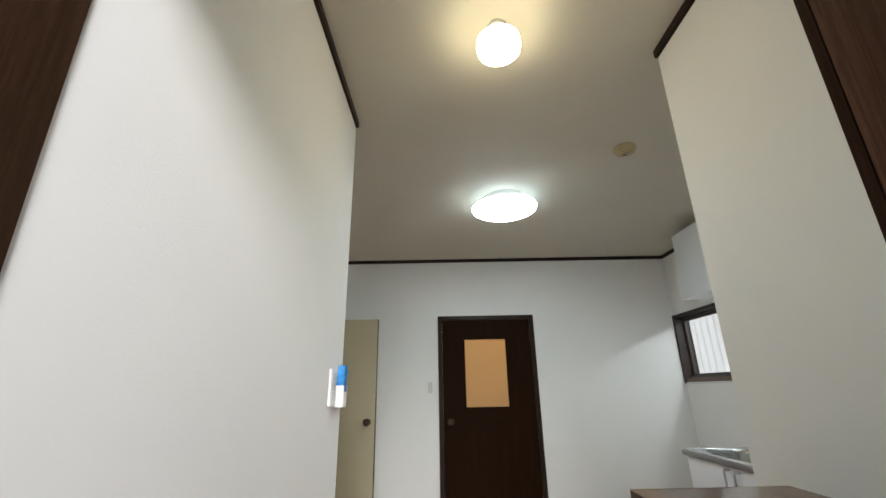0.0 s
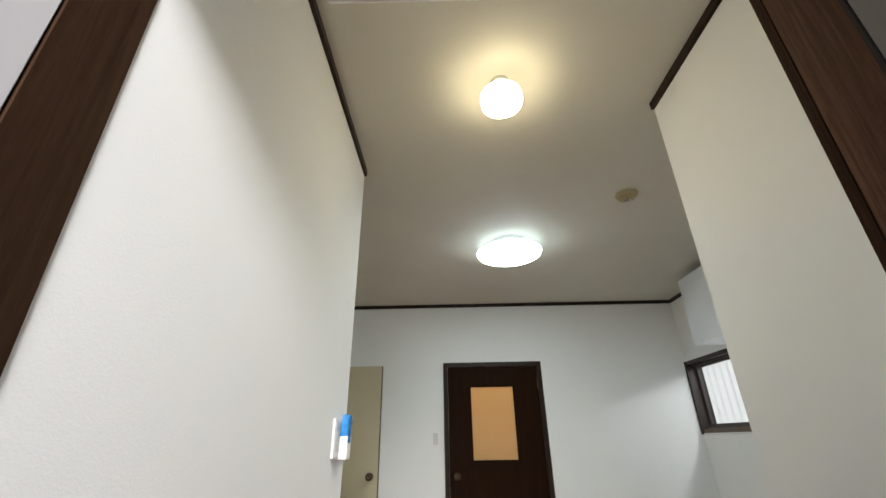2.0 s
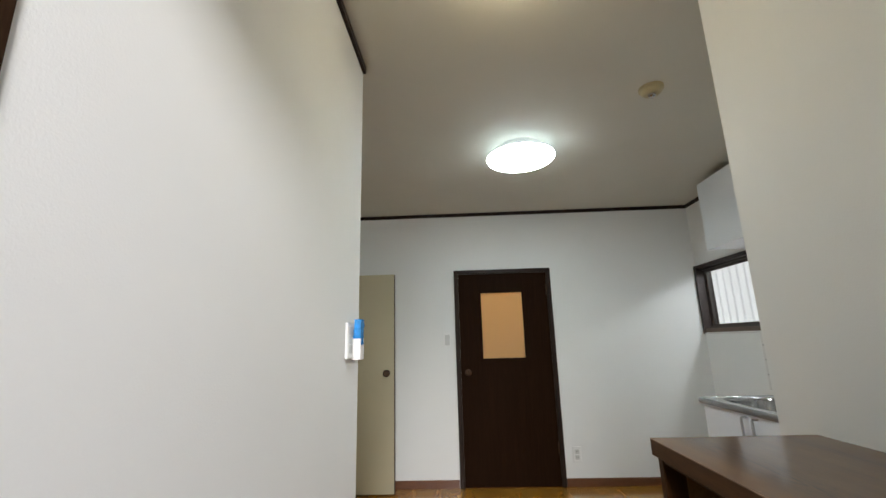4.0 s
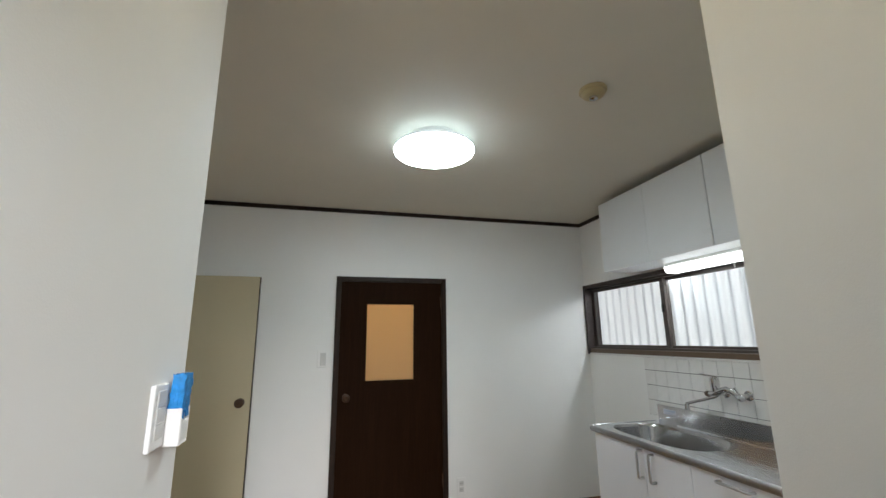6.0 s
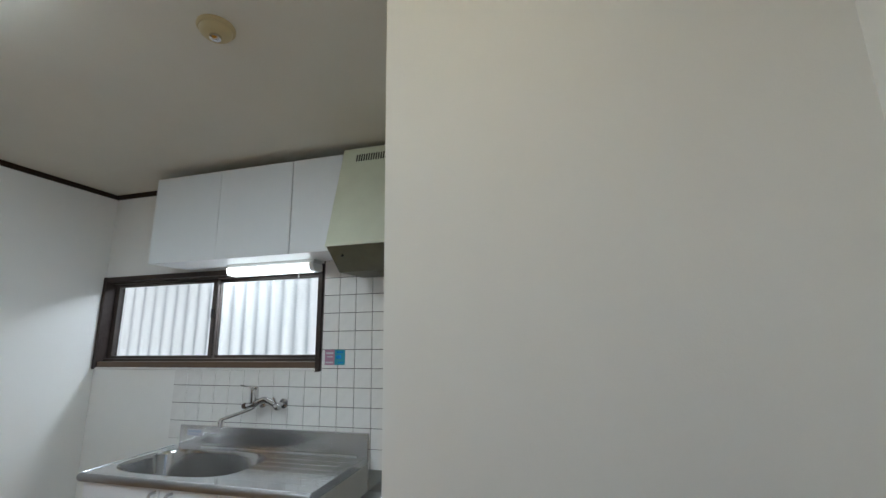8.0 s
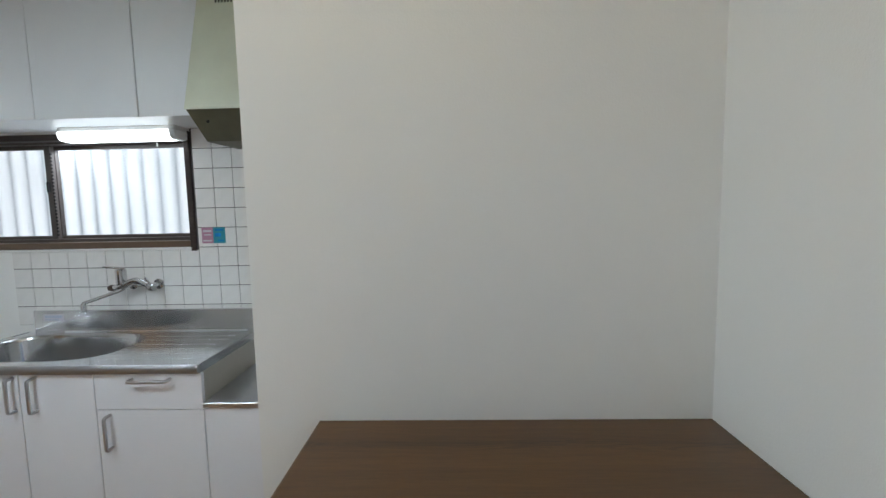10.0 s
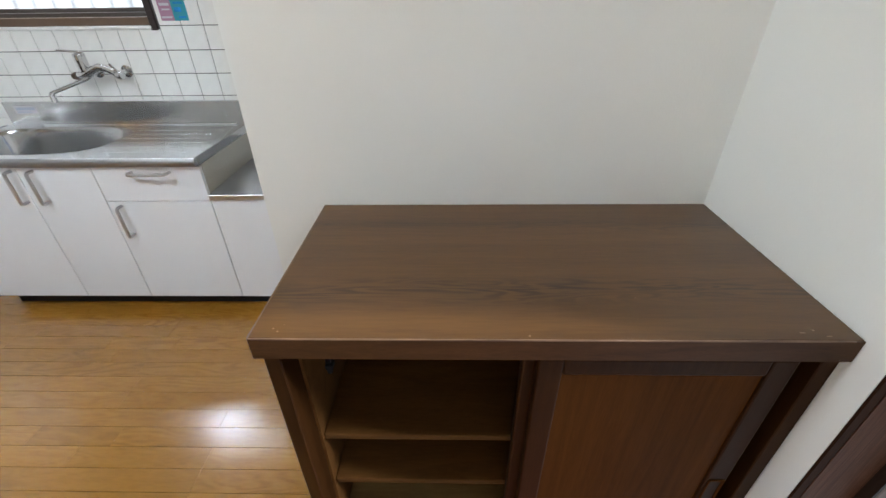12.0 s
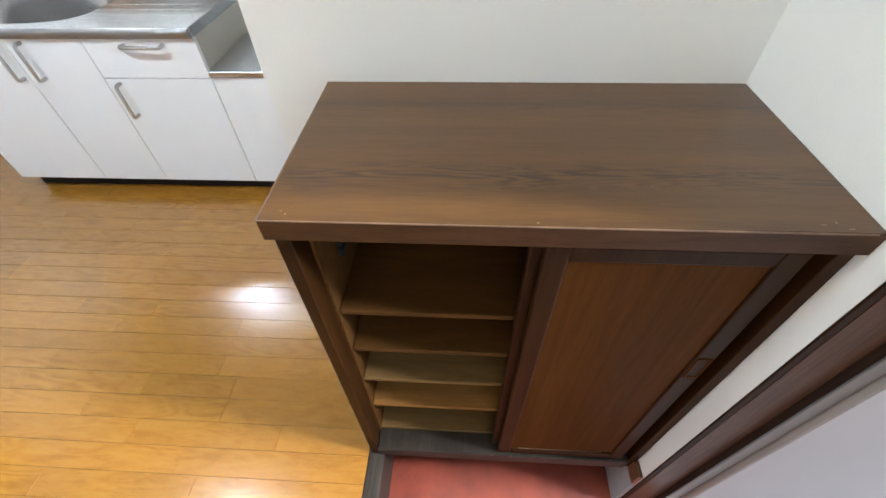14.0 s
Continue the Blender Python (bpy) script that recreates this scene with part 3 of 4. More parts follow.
part("aluminium_frame", boxes((DX0 - 0.034, 0.36, GENKAN, DX0 + 0.0005, 0.4966, DZ + 0.03), (DX0 - 0.06, 0.36, GENKAN, DX0 - 0.034, 0.400, DZ + 0.03), bev=0.003), M_ALU, ent)
part("dark_strip", boxes((DX1 - 0.0160, 0.4932, GENKAN, DX1 + 0.022, 0.4944, DZ)), M_BLACK, ent, "black rubber joint")
part("aluminium_frame", boxes((DX1 - 0.017, 0.463, GENKAN, DX1 + 0.022, 0.4930, DZ + 0.03), bev=0.0015), M_ALUSHADE, ent)
part("frame_head", boxes((DX0 - 0.034, 0.36, DZ + 0.03, DX1 + 0.025, 0.438, DZ + 0.06), bev=0.003), M_ALU, ent)
part("threshold", boxes((DX0 + 0.001, 0.40, GENKAN, DX1 - 0.031, 0.46, GENKAN + 0.018), bev=0.004), M_ALU, ent)
part("door_leaf", boxes((DX1 - 0.030, -0.375, GENKAN + 0.02, DX1 + 0.006, 0.460, DZ + 0.01), bev=0.003), M_LEAF, ent, "grey aluminium leaf swung open")

# ---- things ----
# round ceiling lamp of the room
led = thing("ceiling_lamp", (0.452, 2.678, CEIL), "round flat ceiling lamp with a cool white shade, lit", "lamp")
part("base", moved(turned([(0.0, 0.0), (0.13, 0.0), (0.13, -0.066), (0.0, -0.066)], 48), pose(0.452, 2.678, CEIL)), M_PLASTIC, led, smooth=True)
part("shade", moved(turned([(0.206, -0.071), (0.203, -0.079), (0.176, -0.091), (0.10, -0.101), (0.0, -0.104)], 56),
                    pose(0.452, 2.678, CEIL)), M_LED, led, "glowing white acrylic shade", smooth=True)
part("shade_rim", moved(turned([(0.206, -0.071), (0.207, -0.064), (0.2055, -0.059), (0.2035, -0.059), (0.2025, -0.068)], 56), pose(0.452, 2.678, CEIL)), M_LEDRIM, led, "milky rim of the shade", smooth=True)
part("light_ring", moved(turned([(0.1305, -0.066), (0.1305, -0.069), (0.2020, -0.069), (0.2020, -0.066), (0.1305, -0.066)], 56), pose(0.452, 2.678, CEIL)), M_LEDRING, led, "glowing ring above the shade")

# small warm lamp of the entrance
warm = thing("hall_lamp", (0.247, 1.335, CEIL), "small drum-shaped ceiling lamp with a warm white glass, lit", "lamp")
part("base", moved(turned([(0.0, 0.0), (0.034, 0.0), (0.034, -0.012), (0.0, -0.014)], 32), pose(0.247, 1.335, CEIL)), M_PLASTIC, warm, smooth=True)
part("shade", moved(turned([(0.0715, -0.062), (0.0730, -0.086), (0.070, -0.102), (0.054, -0.113), (0.0, -0.118)], 40),
                    pose(0.247, 1.335, CEIL)), M_WARM, warm, "glowing warm glass shade", smooth=True)
part("shade_shoulder", moved(turned([(0.030, -0.012), (0.034, -0.036), (0.050, -0.054), (0.0715, -0.062)], 40), pose(0.247, 1.335, CEIL)), M_WARMRIM, warm, smooth=True)

# smoke detector
smoke = thing("smoke_detector", (1.0, 2.105, CEIL), "yellowed round smoke detector on the ceiling", "smoke detector")
part("base", moved(turned([(0.0, 0.0), (0.057, 0.0), (0.057, -0.009), (0.053, -0.013), (0.0, -0.013)], 36), pose(1.0, 2.105, CEIL)), M_YELLOW, smoke, smooth=True)
part("body", moved(turned([(0.0, -0.0125), (0.049, -0.0125), (0.047, -0.024), (0.038, -0.032), (0.024, -0.034), (0.0, -0.034)], 36), pose(1.0, 2.105, CEIL)), M_YELLOW, smoke, smooth=True)
part("sensor_cage", moved(turned([(0.0, -0.034), (0.018, -0.034), (0.017, -0.042), (0.010, -0.047), (0.0, -0.047)], 20), pose(1.0, 2.105, CEIL)), M_CHROME, smoke, "bright metal sensor cap", smooth=True)

# air conditioner above the entrance door
ac = thing("air_conditioner", (0.062, FRONT, 2.03), "white wall-mounted air conditioner above the entrance door", "air conditioner")
part("body", moved(prism([(0, 2.29), (0, 2.03), (0.08, 2.012), (0.190, 2.016), (0.225, 2.030), (0.246, 2.060), (0.250, 2.09), (0.250, 2.29)], -0.362, 0.225),
                   Matrix(((0, -1, 0, 0), (1, 0, 0, FRONT), (0, 0, 1, 0), (0, 0, 0, 1)))), M_PLASTIC, ac)
part("louver", moved(boxes((-0.205, -0.020, -0.003, 0.325, 0.020, 0.003), bev=0.002), pose(0, FRONT + 0.2365, 2.039, 52, 0, 0)), M_PLASTIC, ac)
for ax in (-0.110, 0.275):
    part("slot", boxes((ax - 0.015, FRONT + 0.196, 2.013, ax + 0.012, FRONT + 0.202, 2.022)), M_BLACK, ac)
    part("clip", boxes((ax + 0.030, FRONT + 0.188, 2.012, ax + 0.033, FRONT + 0.204, 2.022)), M_GREYALU, ac)
part("panel_seam", boxes((-0.215, FRONT + 0.2495, 2.094, 0.352, FRONT + 0.2512, 2.097)), M_ALU, ac)

# wall switches and outlet
def switch_plate(x, y0, z0, w, h, name, label, rockers):
    s = thing(name, (x, y0, z0), label, "switch")
    part("plate", boxes((x - w / 2, y0 - 0.009, z0 - h / 2, x + w / 2, y0, z0 + h / 2), bev=0.003, seg=2), M_PLASTIC, s)
    for rx, rz, rw, rh in rockers:
        part("rocker", boxes((x + rx - rw / 2, y0 - 0.013, z0 + rz - rh / 2, x + rx + rw / 2, y0 - 0.008, z0 + rz + rh / 2), bev=0.0015), M_PLASTIC2, s)
    return s


switch_plate(-0.079, BACK, 1.179, 0.068, 0.118, "light_switch", "white light switch beside the dark door", [(0.006, 0, 0.040, 0.088)])
outlet = switch_plate(0.960, BACK, 0.242, 0.068, 0.118, "wall_outlet", "white double wall outlet above the baseboard", [(0, 0.021, 0.034, 0.034), (0, -0.021, 0.034, 0.034)])
outlet["category"] = "outlet"
for oz in (0.263, 0.221):
    for ox in (-0.006, 0.006):
        part("socket_slot", boxes((0.960 + ox - 0.001, BACK - 0.0136, oz - 0.004, 0.960 + ox + 0.001, BACK - 0.0128, oz + 0.004)), M_BLACK, outlet)

hall_sw = thing("hall_switch", (PL, 1.703, 1.177), "white three-gang switch plate at the wall's end", "switch")
part("plate", boxes((PL, 1.668, 1.118, PL + 0.009, 1.738, 1.236), bev=0.003, seg=2), M_PLASTIC, hall_sw)
for i in range(3):
    part("rocker", boxes((PL + 0.008, 1.684, 1.136 + i * 0.030, PL + 0.0105, 1.726, 1.1635 + i * 0.030), bev=0.001), M_PLASTIC2, hall_sw)
remote = thing("remote_holder", (PL, 1.768, 1.145), "white lamp remote in a wall holder, half wrapped in blue film", "remote control")
holder = part("holder", boxes((PL, 1.744, 1.113, PL + 0.034, 1.794, 1.119), (PL, 1.744, 1.119, PL + 0.004, 1.794, 1.190), (PL + 0.004, 1.744, 1.119, PL + 0.034, 1.748, 1.184),
                              (PL + 0.004, 1.790, 1.119, PL + 0.034, 1.794, 1.184), (PL + 0.030, 1.748, 1.119, PL + 0.034, 1.790, 1.160), bev=0.0015), M_PLASTIC, remote, "white plastic wall holder")
part("remote", boxes((PL + 0.008, 1.750, 1.121, PL + 0.028, 1.788, 1.242), bev=0.005, seg=3), M_PLASTIC, remote)
for i in range(3):
    part("button", boxes((PL + 0.0275, 1.762, 1.170 + i * 0.022, PL + 0.0295, 1.776, 1.180 + i * 0.022), bev=0.0008), M_BLACK, remote)
film_bm = boxes((PL + 0.005, 1.7465, 1.172, PL + 0.0325, 1.7905, 1.250))
bmesh.ops.subdivide_edges(film_bm, edges=film_bm.edges[:], cuts=9, use_grid_fill=True)
film_rng = random.Random(9)
for v in film_bm.verts:
    up = (v.co.z - 1.172) / 0.078
    v.co.x += 0.006 * up * (1 if v.co.x < PL + 0.015 else 0.3)
    v.co += Vector((film_rng.uniform(-0.0012, 0.0020), film_rng.uniform(-0.0014, 0.0014), film_rng.uniform(-0.003, 0.002)))
    if up < 0.05:
        v.co.z += film_rng.uniform(-0.010, 0.006)
part("film", film_bm, M_BLUE, remote, "crumpled blue plastic film", smooth=True)

# ---- shoe cabinet ----
def shoe_cabinet():
    c = thing("shoe_cabinet", (0.68, 0.97, GENKAN), "worn dark brown wooden shoe cabinet with sliding doors, half open", "cabinet")
    fx = 0.482       # front of the carcass
    yl, yr = 1.328, 0.589
    top = part("top", boxes((0.4742, 0.588, 0.902, PR - 0.001, 1.334, 0.937), bev=0.001), M_CAB, c, "brown wood-grain top with chipped edges")
    # thin strip added to carry the front edge's painted shade
    part("edge_shade", boxes((0.4720, 0.588, 0.9022, 0.4740, 1.334, 0.9366), bev=0.0006), M_CABSHADE, top, "front edge of the top, toned darker for shade")
    for sx, sy, sl, sw in ((0.484, 1.299, 0.0025, 0.002), (0.490, 1.306, 0.0015, 0.0025), (0.497, 1.295, 0.001, 0.001), (0.478, 0.985, 0.0025, 0.002),
                           (0.486, 0.650, 0.0015, 0.006), (0.490, 0.636, 0.0025, 0.002), (0.480, 0.622, 0.0015, 0.006), (0.553, 0.83, 0.001, 0.001)):
        part("scratch", boxes((sx, sy, 0.9366, sx + sl, sy + sw, 0.9373)), M_SCRATCH, top)
    part("worn_edge", boxes((0.4716, 0.600, 0.9355, 0.4734, 1.3335, 0.9374), (0.4735, 1.3325, 0.9355, PR - 0.002, 1.3345, 0.9374)), M_WORN, top, "pale worn edge")
    part("side_panel", boxes((fx, yl - 0.022, 0.0, PR - 0.002, yl, 0.902), bev=0.0015), M_CABUP, c)
    part("side_panel", boxes((fx, yr, 0.0, PR - 0.002, yr + 0.022, 0.902), bev=0.0015), M_CABUP, c)
    part("bottom_rail", boxes((fx - 0.004, yr + 0.022, 0.0, fx + 0.055, yl - 0.022, 0.050), bev=0.003), M_KAMACHI, c, "dusty dark bottom rail")
    for py, pw in ((0.868, 0.003), (0.874, 0.002), (0.928, 0.005), (0.936, 0.002), (0.981, 0.006), (1.012, 0.002)):
        part("paint_fleck", boxes((fx - 0.0043, py, 0.0490, fx - 0.0030, py + pw, 0.0503)), M_WORN, c)
    part("top_rail", boxes((fx + 0.003, yr + 0.022, 0.890, fx + 0.050, yl - 0.022, 0.902)), M_CABUP, c)
    part("back_panel", boxes((PR - 0.010, yr + 0.022, 0.05, PR - 0.004, yl - 0.022, 0.902)), M_PLY, c)
    part("floor_panel", boxes((fx + 0.055, yr + 0.022, 0.03, PR - 0.010, yl - 0.022, 0.062)), M_PLYPALE, c)
    part("plinth", boxes((0.57, yr + 0.03, GENKAN, PR - 0.02, 1.292, 0.0)), M_CABUP, c)
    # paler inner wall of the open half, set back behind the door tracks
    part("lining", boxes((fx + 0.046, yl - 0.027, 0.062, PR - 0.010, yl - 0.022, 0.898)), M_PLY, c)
    # boards differ in tone, and the upper ones carry some shade in their colour
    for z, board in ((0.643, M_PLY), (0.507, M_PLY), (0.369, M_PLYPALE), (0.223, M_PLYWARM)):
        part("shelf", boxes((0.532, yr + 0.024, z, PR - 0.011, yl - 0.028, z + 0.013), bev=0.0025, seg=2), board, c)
    part("shelf_peg", boxes((0.598, yl - 0.040, 0.738, 0.616, yl - 0.027, 0.750), (0.603, yl - 0.036, 0.724, 0.611, yl - 0.027, 0.762), bev=0.002), M_BLACK, c, "black shelf peg")

    def slider(y0, y1, x, handle):
        z0, z1 = 0.052, 0.889
        d = part("sliding_door", boxes((x + 0.005, y0 + 0.034, z0 + 0.03, x + 0.011, y1 - 0.034, z1 - 0.03)), M_CABRED, c, "reddish brown veneer panel")
        part("door_frame", boxes((x, y0, z0, x + 0.018, y0 + 0.034, z1), (x, y1 - 0.034, z0, x + 0.018, y1, z1),
                                 (x, y0 + 0.034, z0, x + 0.018, y1 - 0.034, z0 + 0.03), (x, y0 + 0.034, z1 - 0.03, x + 0.018, y1 - 0.034, z1), bev=0.003, seg=2), M_CABUP, d)
        if handle:
            part("worn_line", boxes((x + 0.0035, y0 + 0.060, z0 + 0.0302, x + 0.0049, y1 - 0.055, z0 + 0.0322)), M_WORN, d, "pale worn line along the panel's foot")
            hy = y0 + 0.017
            part("finger_pull", boxes((x - 0.0025, hy - 0.013, 0.545, x, hy - 0.009, 0.615), (x - 0.0025, hy + 0.009, 0.545, x, hy + 0.013, 0.615),
                                      (x - 0.0025, hy - 0.009, 0.545, x, hy + 0.009, 0.550), (x - 0.0025, hy - 0.009, 0.610, x, hy + 0.009, 0.615), bev=0.001), M_CABRED, d, "recessed brown finger pull")
    slider(0.632, 0.968, fx + 0.004, True)
    slider(0.616, 0.984, fx + 0.025, False)
    return c


shoe_cabinet()
brown_post = solid("trim_entrance", boxes((0.4385, FRONT + 0.0005, 0.0005, 0.4805, FRONT + 0.014, 0.062), bev=0.002), M_BASEB, "brown wooden skirting block beside the entrance door", "trim")

# ---- kitchen ----
KE = 2.16      # wall line of the kitchen run in its own layout, which is then set against the wall
FX = 1.655      # front face of base unit doors


def bar_handle(a, b, out, parent):
    # U-shaped bar from a to b, standing out along -x
    bm = bmesh.new()
    a, b = Vector(a), Vector(b)
    o = Vector((-out, 0, 0))
    d = (b - a).normalized()
    tube(bm, [a, a + o * 0.75, a + o * 0.95 + d * 0.004, a + o + d * 0.012, b + o - d * 0.012, b + o * 0.95 - d * 0.004, b + o * 0.75, b], 0.0068, 12)
    return part("handle", bm, M_SATIN, parent, "satin metal bar handle", smooth=True)


def base_unit():
    u = thing("sink_base_cabinet", (1.9, 2.66, 0), "white sink base cabinet with three doors and a drawer", "cabinet")
    part("body", boxes((FX + 0.019, 2.112, 0.076, KE - 0.012, 3.257, 0.56), bev=0.001), M_WHITE, u)
    for sy in (2.094, 3.2575):
        part("side_panel", boxes((FX + 0.019, sy, 0.076, KE - 0.012, sy + 0.0175, 0.728), bev=0.001), M_SIDE, u, "side panel, toned darker beige for shade")
    part("front_rail", boxes((FX + 0.019, 2.112, 0.66, FX + 0.035, 3.257, 0.728)), M_WHITE, u)
    part("toe_kick", boxes((FX + 0.055, 2.10, 0.0, KE - 0.03, 3.26, 0.075)), M_BLACK, u, "black recessed plinth")
    for y0, y1, z0, z1, hd in ((2.8410, 3.275, 0.076, 0.722, 2.860), (2.5325, 2.8380, 0.076, 0.722, 2.771), (2.094, 2.5295, 0.076, 0.5720, 2.476), (2.094, 2.5295, 0.5750, 0.722, None)):
        d = part("door" if hd else "drawer", boxes((FX, y0, z0, FX + 0.018, y1, z1), bev=0.0015), M_WHITE, u)
        if hd:
            zt = 0.707 if z1 > 0.6 else 0.552
            bar_handle((FX, hd, zt - 0.135), (FX, hd, zt), 0.032, d)
        else:
            bar_handle((FX, 2.219, 0.700), (FX, 2.372, 0.700), 0.032, d)
    return u


def superellipse(a, cx, cy, rx, ry, n):
    c, s = math.cos(a), math.sin(a)
    return cx + rx * math.copysign(abs(c) ** (2 / n), c), cy + ry * math.copysign(abs(s) ** (2 / n), s)


def sink_top():
    s = thing("sink_worktop", (1.9, 2.69, 0.728), "stainless steel sink worktop with a wide basin", "sink")
    x0, x1, y0, y1, zt = 1.640, 2.140, 2.094, 3.294, 0.764
    cx, cy, rx, ry, n = 1.895, 2.910, 0.200, 0.350, 3.2
    corner = [math.atan2(y - cy, x - cx) % (2 * math.pi) for x in (x0, x1) for y in (y0, y1)]
    angles = sorted(set([2 * math.pi * i / 96 for i in range(96)] + corner))
    bm = bmesh.new()
    outer, rim = [], []
    steps = [(1.0, 0.0), (0.985, -0.004), (0.965, -0.02), (0.94, -0.13), (0.89, -0.165), (0.78, -0.172)]
    for a in angles:
        px, py = superellipse(a, cx, cy, rx, ry, n)
        dx, dy = math.cos(a), math.sin(a)
        k = min(((x1 if dx > 0 else x0) - cx) / dx if abs(dx) > 1e-6 else 1e9, ((y1 if dy > 0 else y0) - cy) / dy if abs(dy) > 1e-6 else 1e9)
        outer.append(bm.verts.new((cx + dx * k, cy + dy * k, zt)))
        rim.append(bm.verts.new((px, py, zt)))
    m = len(angles)
    for i in range(m):
        j = (i + 1) % m
        bm.faces.new((outer[i], outer[j], rim[j], rim[i]))
    deck = part("deck", bm, M_STEEL, s)
    bm = bmesh.new()
    rr = []
    for f, dz in steps:
        row = []
        for a in angles:
            px, py = superellipse(a, cx, cy, rx, ry, n)
            fy = f if py > cy else 1 - (1 - f) * 3.6
            row.append(bm.verts.new((cx + (px - cx) * f, cy + (py - cy) * fy, zt + dz - 0.0002)))
        rr.append(row)
    for p, q in zip(rr, rr[1:]):
        for i in range(m):
            j = (i + 1) % m
            bm.faces.new((p[i], p[j], q[j], q[i]))
    bm.faces.new(rr[-1])
    # the basin's dark reflections are put into its darker steel colour
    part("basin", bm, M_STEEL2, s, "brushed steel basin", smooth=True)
    part("drain", moved(turned([(0.0, 0.004), (0.03, 0.004), (0.055, 0.003), (0.06, 0.0), (0.0, -0.002)], 28), pose(cx, cy + 0.15, zt - 0.171)), M_CHROME, s, "round drain strainer", smooth=True)
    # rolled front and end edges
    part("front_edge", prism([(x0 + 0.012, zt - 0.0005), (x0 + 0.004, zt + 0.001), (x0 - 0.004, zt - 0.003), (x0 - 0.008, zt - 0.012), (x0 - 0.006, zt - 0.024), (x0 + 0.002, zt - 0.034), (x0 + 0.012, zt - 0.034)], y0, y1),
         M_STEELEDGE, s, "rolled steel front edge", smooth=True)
    part("end_edge", boxes((x0 + 0.012, y1 - 0.004, zt - 0.034, x1, y1 + 0.001, zt + 0.003), bev=0.001), M_STEEL, s)
    part("end_edge", boxes((x0 + 0.012, y0 - 0.001, zt - 0.034, x1, y0 + 0.004, zt + 0.002), bev=0.001), M_STEEL2, s)
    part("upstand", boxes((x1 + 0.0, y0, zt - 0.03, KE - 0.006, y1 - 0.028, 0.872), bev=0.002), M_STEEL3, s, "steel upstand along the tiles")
    part("gutter", boxes((x1 - 0.018, y0 + 0.05, zt, x1 - 0.0005, y1 - 0.2, zt + 0.006), bev=0.002), M_STEEL, s)
    for i in range(6):
        xx = 1.72 + i * 0.062
        part("drain_ridge", boxes((xx, 2.16, zt - 0.001, xx + 0.012, 2.565, zt + 0.0008), bev=0.0004), M_STEEL, deck)
    part("maker_label", boxes((x1 - 0.0009, 3.105, 0.818, x1 - 0.0001, 3.215, 0.853)), M_INK, s, "pale printed label")
    part("label_bar", boxes((x1 - 0.0016, 3.115, 0.835, x1 - 0.0009, 3.205, 0.848), (x1 - 0.0016, 3.135, 0.823, x1 - 0.0009, 3.205, 0.829)), M_INKBLUE, s)
    return s


def gas_unit():
    u = thing("stove_base_cabinet", (1.9, 1.72, 0), "low white base cabinet with a steel stove shelf", "cabinet")
    part("body", boxes((FX + 0.019, 1.42, 0.076, KE - 0.012, 2.090, 0.580), bev=0.001), M_WHITE, u)
    part("toe_kick", boxes((FX + 0.055, 1.42, 0.0, KE - 0.03, 2.098, 0.075)), M_BLACK, u, "black recessed plinth")
    part("door", boxes((FX, 1.750, 0.076, FX + 0.018, 2.090, 0.577), bev=0.0015), M_WHITE, u)
    part("door", boxes((FX, 1.42, 0.076, FX + 0.018, 1.744, 0.577), bev=0.0015), M_WHITE, u)
    part("stove_shelf", boxes((FX - 0.010, 1.42, 0.581, KE - 0.014, 2.091, 0.604), bev=0.003), M_SATIN, u, "steel stove shelf")
    part("shelf_upstand", boxes((KE - 0.013, 1.42, 0.596, KE - 0.006, 2.091, 0.70), bev=0.001), M_STEEL, u)
    return u


base_unit()
sink_top()
gas_unit()


def wall_cabinet():
    u = thing("wall_cabinet", (2.02, 2.74, 1.77), "white wall cabinet with three doors under the ceiling", "cabinet")
    part("body", boxes((1.907, 2.146, 1.775, KE - 0.001, 3.344, 2.275), bev=0.001), M_WHITECOOL, u)
    for y0, y1 in ((2.8935, 3.346), (2.437, 2.8920), (2.146, 2.432)):
        part("door", boxes((1.888, y0, 1.772, 1.905, y1, 2.277), bev=0.0015), M_WHITECOOL, u)
    return u


wall_cabinet()

hood = thing("range_hood", (1.95, 1.84, 1.69), "pale green enamelled range hood with dark olive underside", "range hood")
part("canopy", prism([(1.750, 1.772), (1.765, 1.772), (2.147, 1.772), (2.147, 2.305), (1.902, 2.305)], 1.53, 2.143), M_HOOD, hood)
part("lip", boxes((1.7485, 1.53, 1.763, 1.755, 2.1435, 1.774), bev=0.001), M_HOOD, hood)
part("underside", prism([(1.755, 1.764), (1.885, 1.660), (2.146, 1.666), (2.146, 1.7715), (1.755, 1.7715)], 1.535, 2.140), M_HOODIN, hood, "dark olive underside")
part("bolt", moved(turned([(0.0, 0.0), (0.006, 0.0), (0.006, 0.006), (0.0, 0.007)], 12), pose(1.80, 2.08, 1.727, 215, 0, 90)), M_BLACK, hood)
hx = lambda z: 1.750 + (z - 1.772) * (0.152 / 0.533)
part("grille", prism([(hx(2.215) - 0.001, 2.215), (hx(2.270) - 0.001, 2.270), (hx(2.270) + 0.004, 2.270), (hx(2.215) + 0.004, 2.215)], 1.80, 2.072), M_HOOD, hood)
for i in range(20):
    gy = 1.806 + i * 0.0132
    part("grille_slot", prism([(hx(2.222) - 0.0025, 2.222), (hx(2.263) - 0.0025, 2.263), (hx(2.263) + 0.001, 2.263), (hx(2.222) + 0.001, 2.222)], gy, gy + 0.007), M_BLACK, hood)

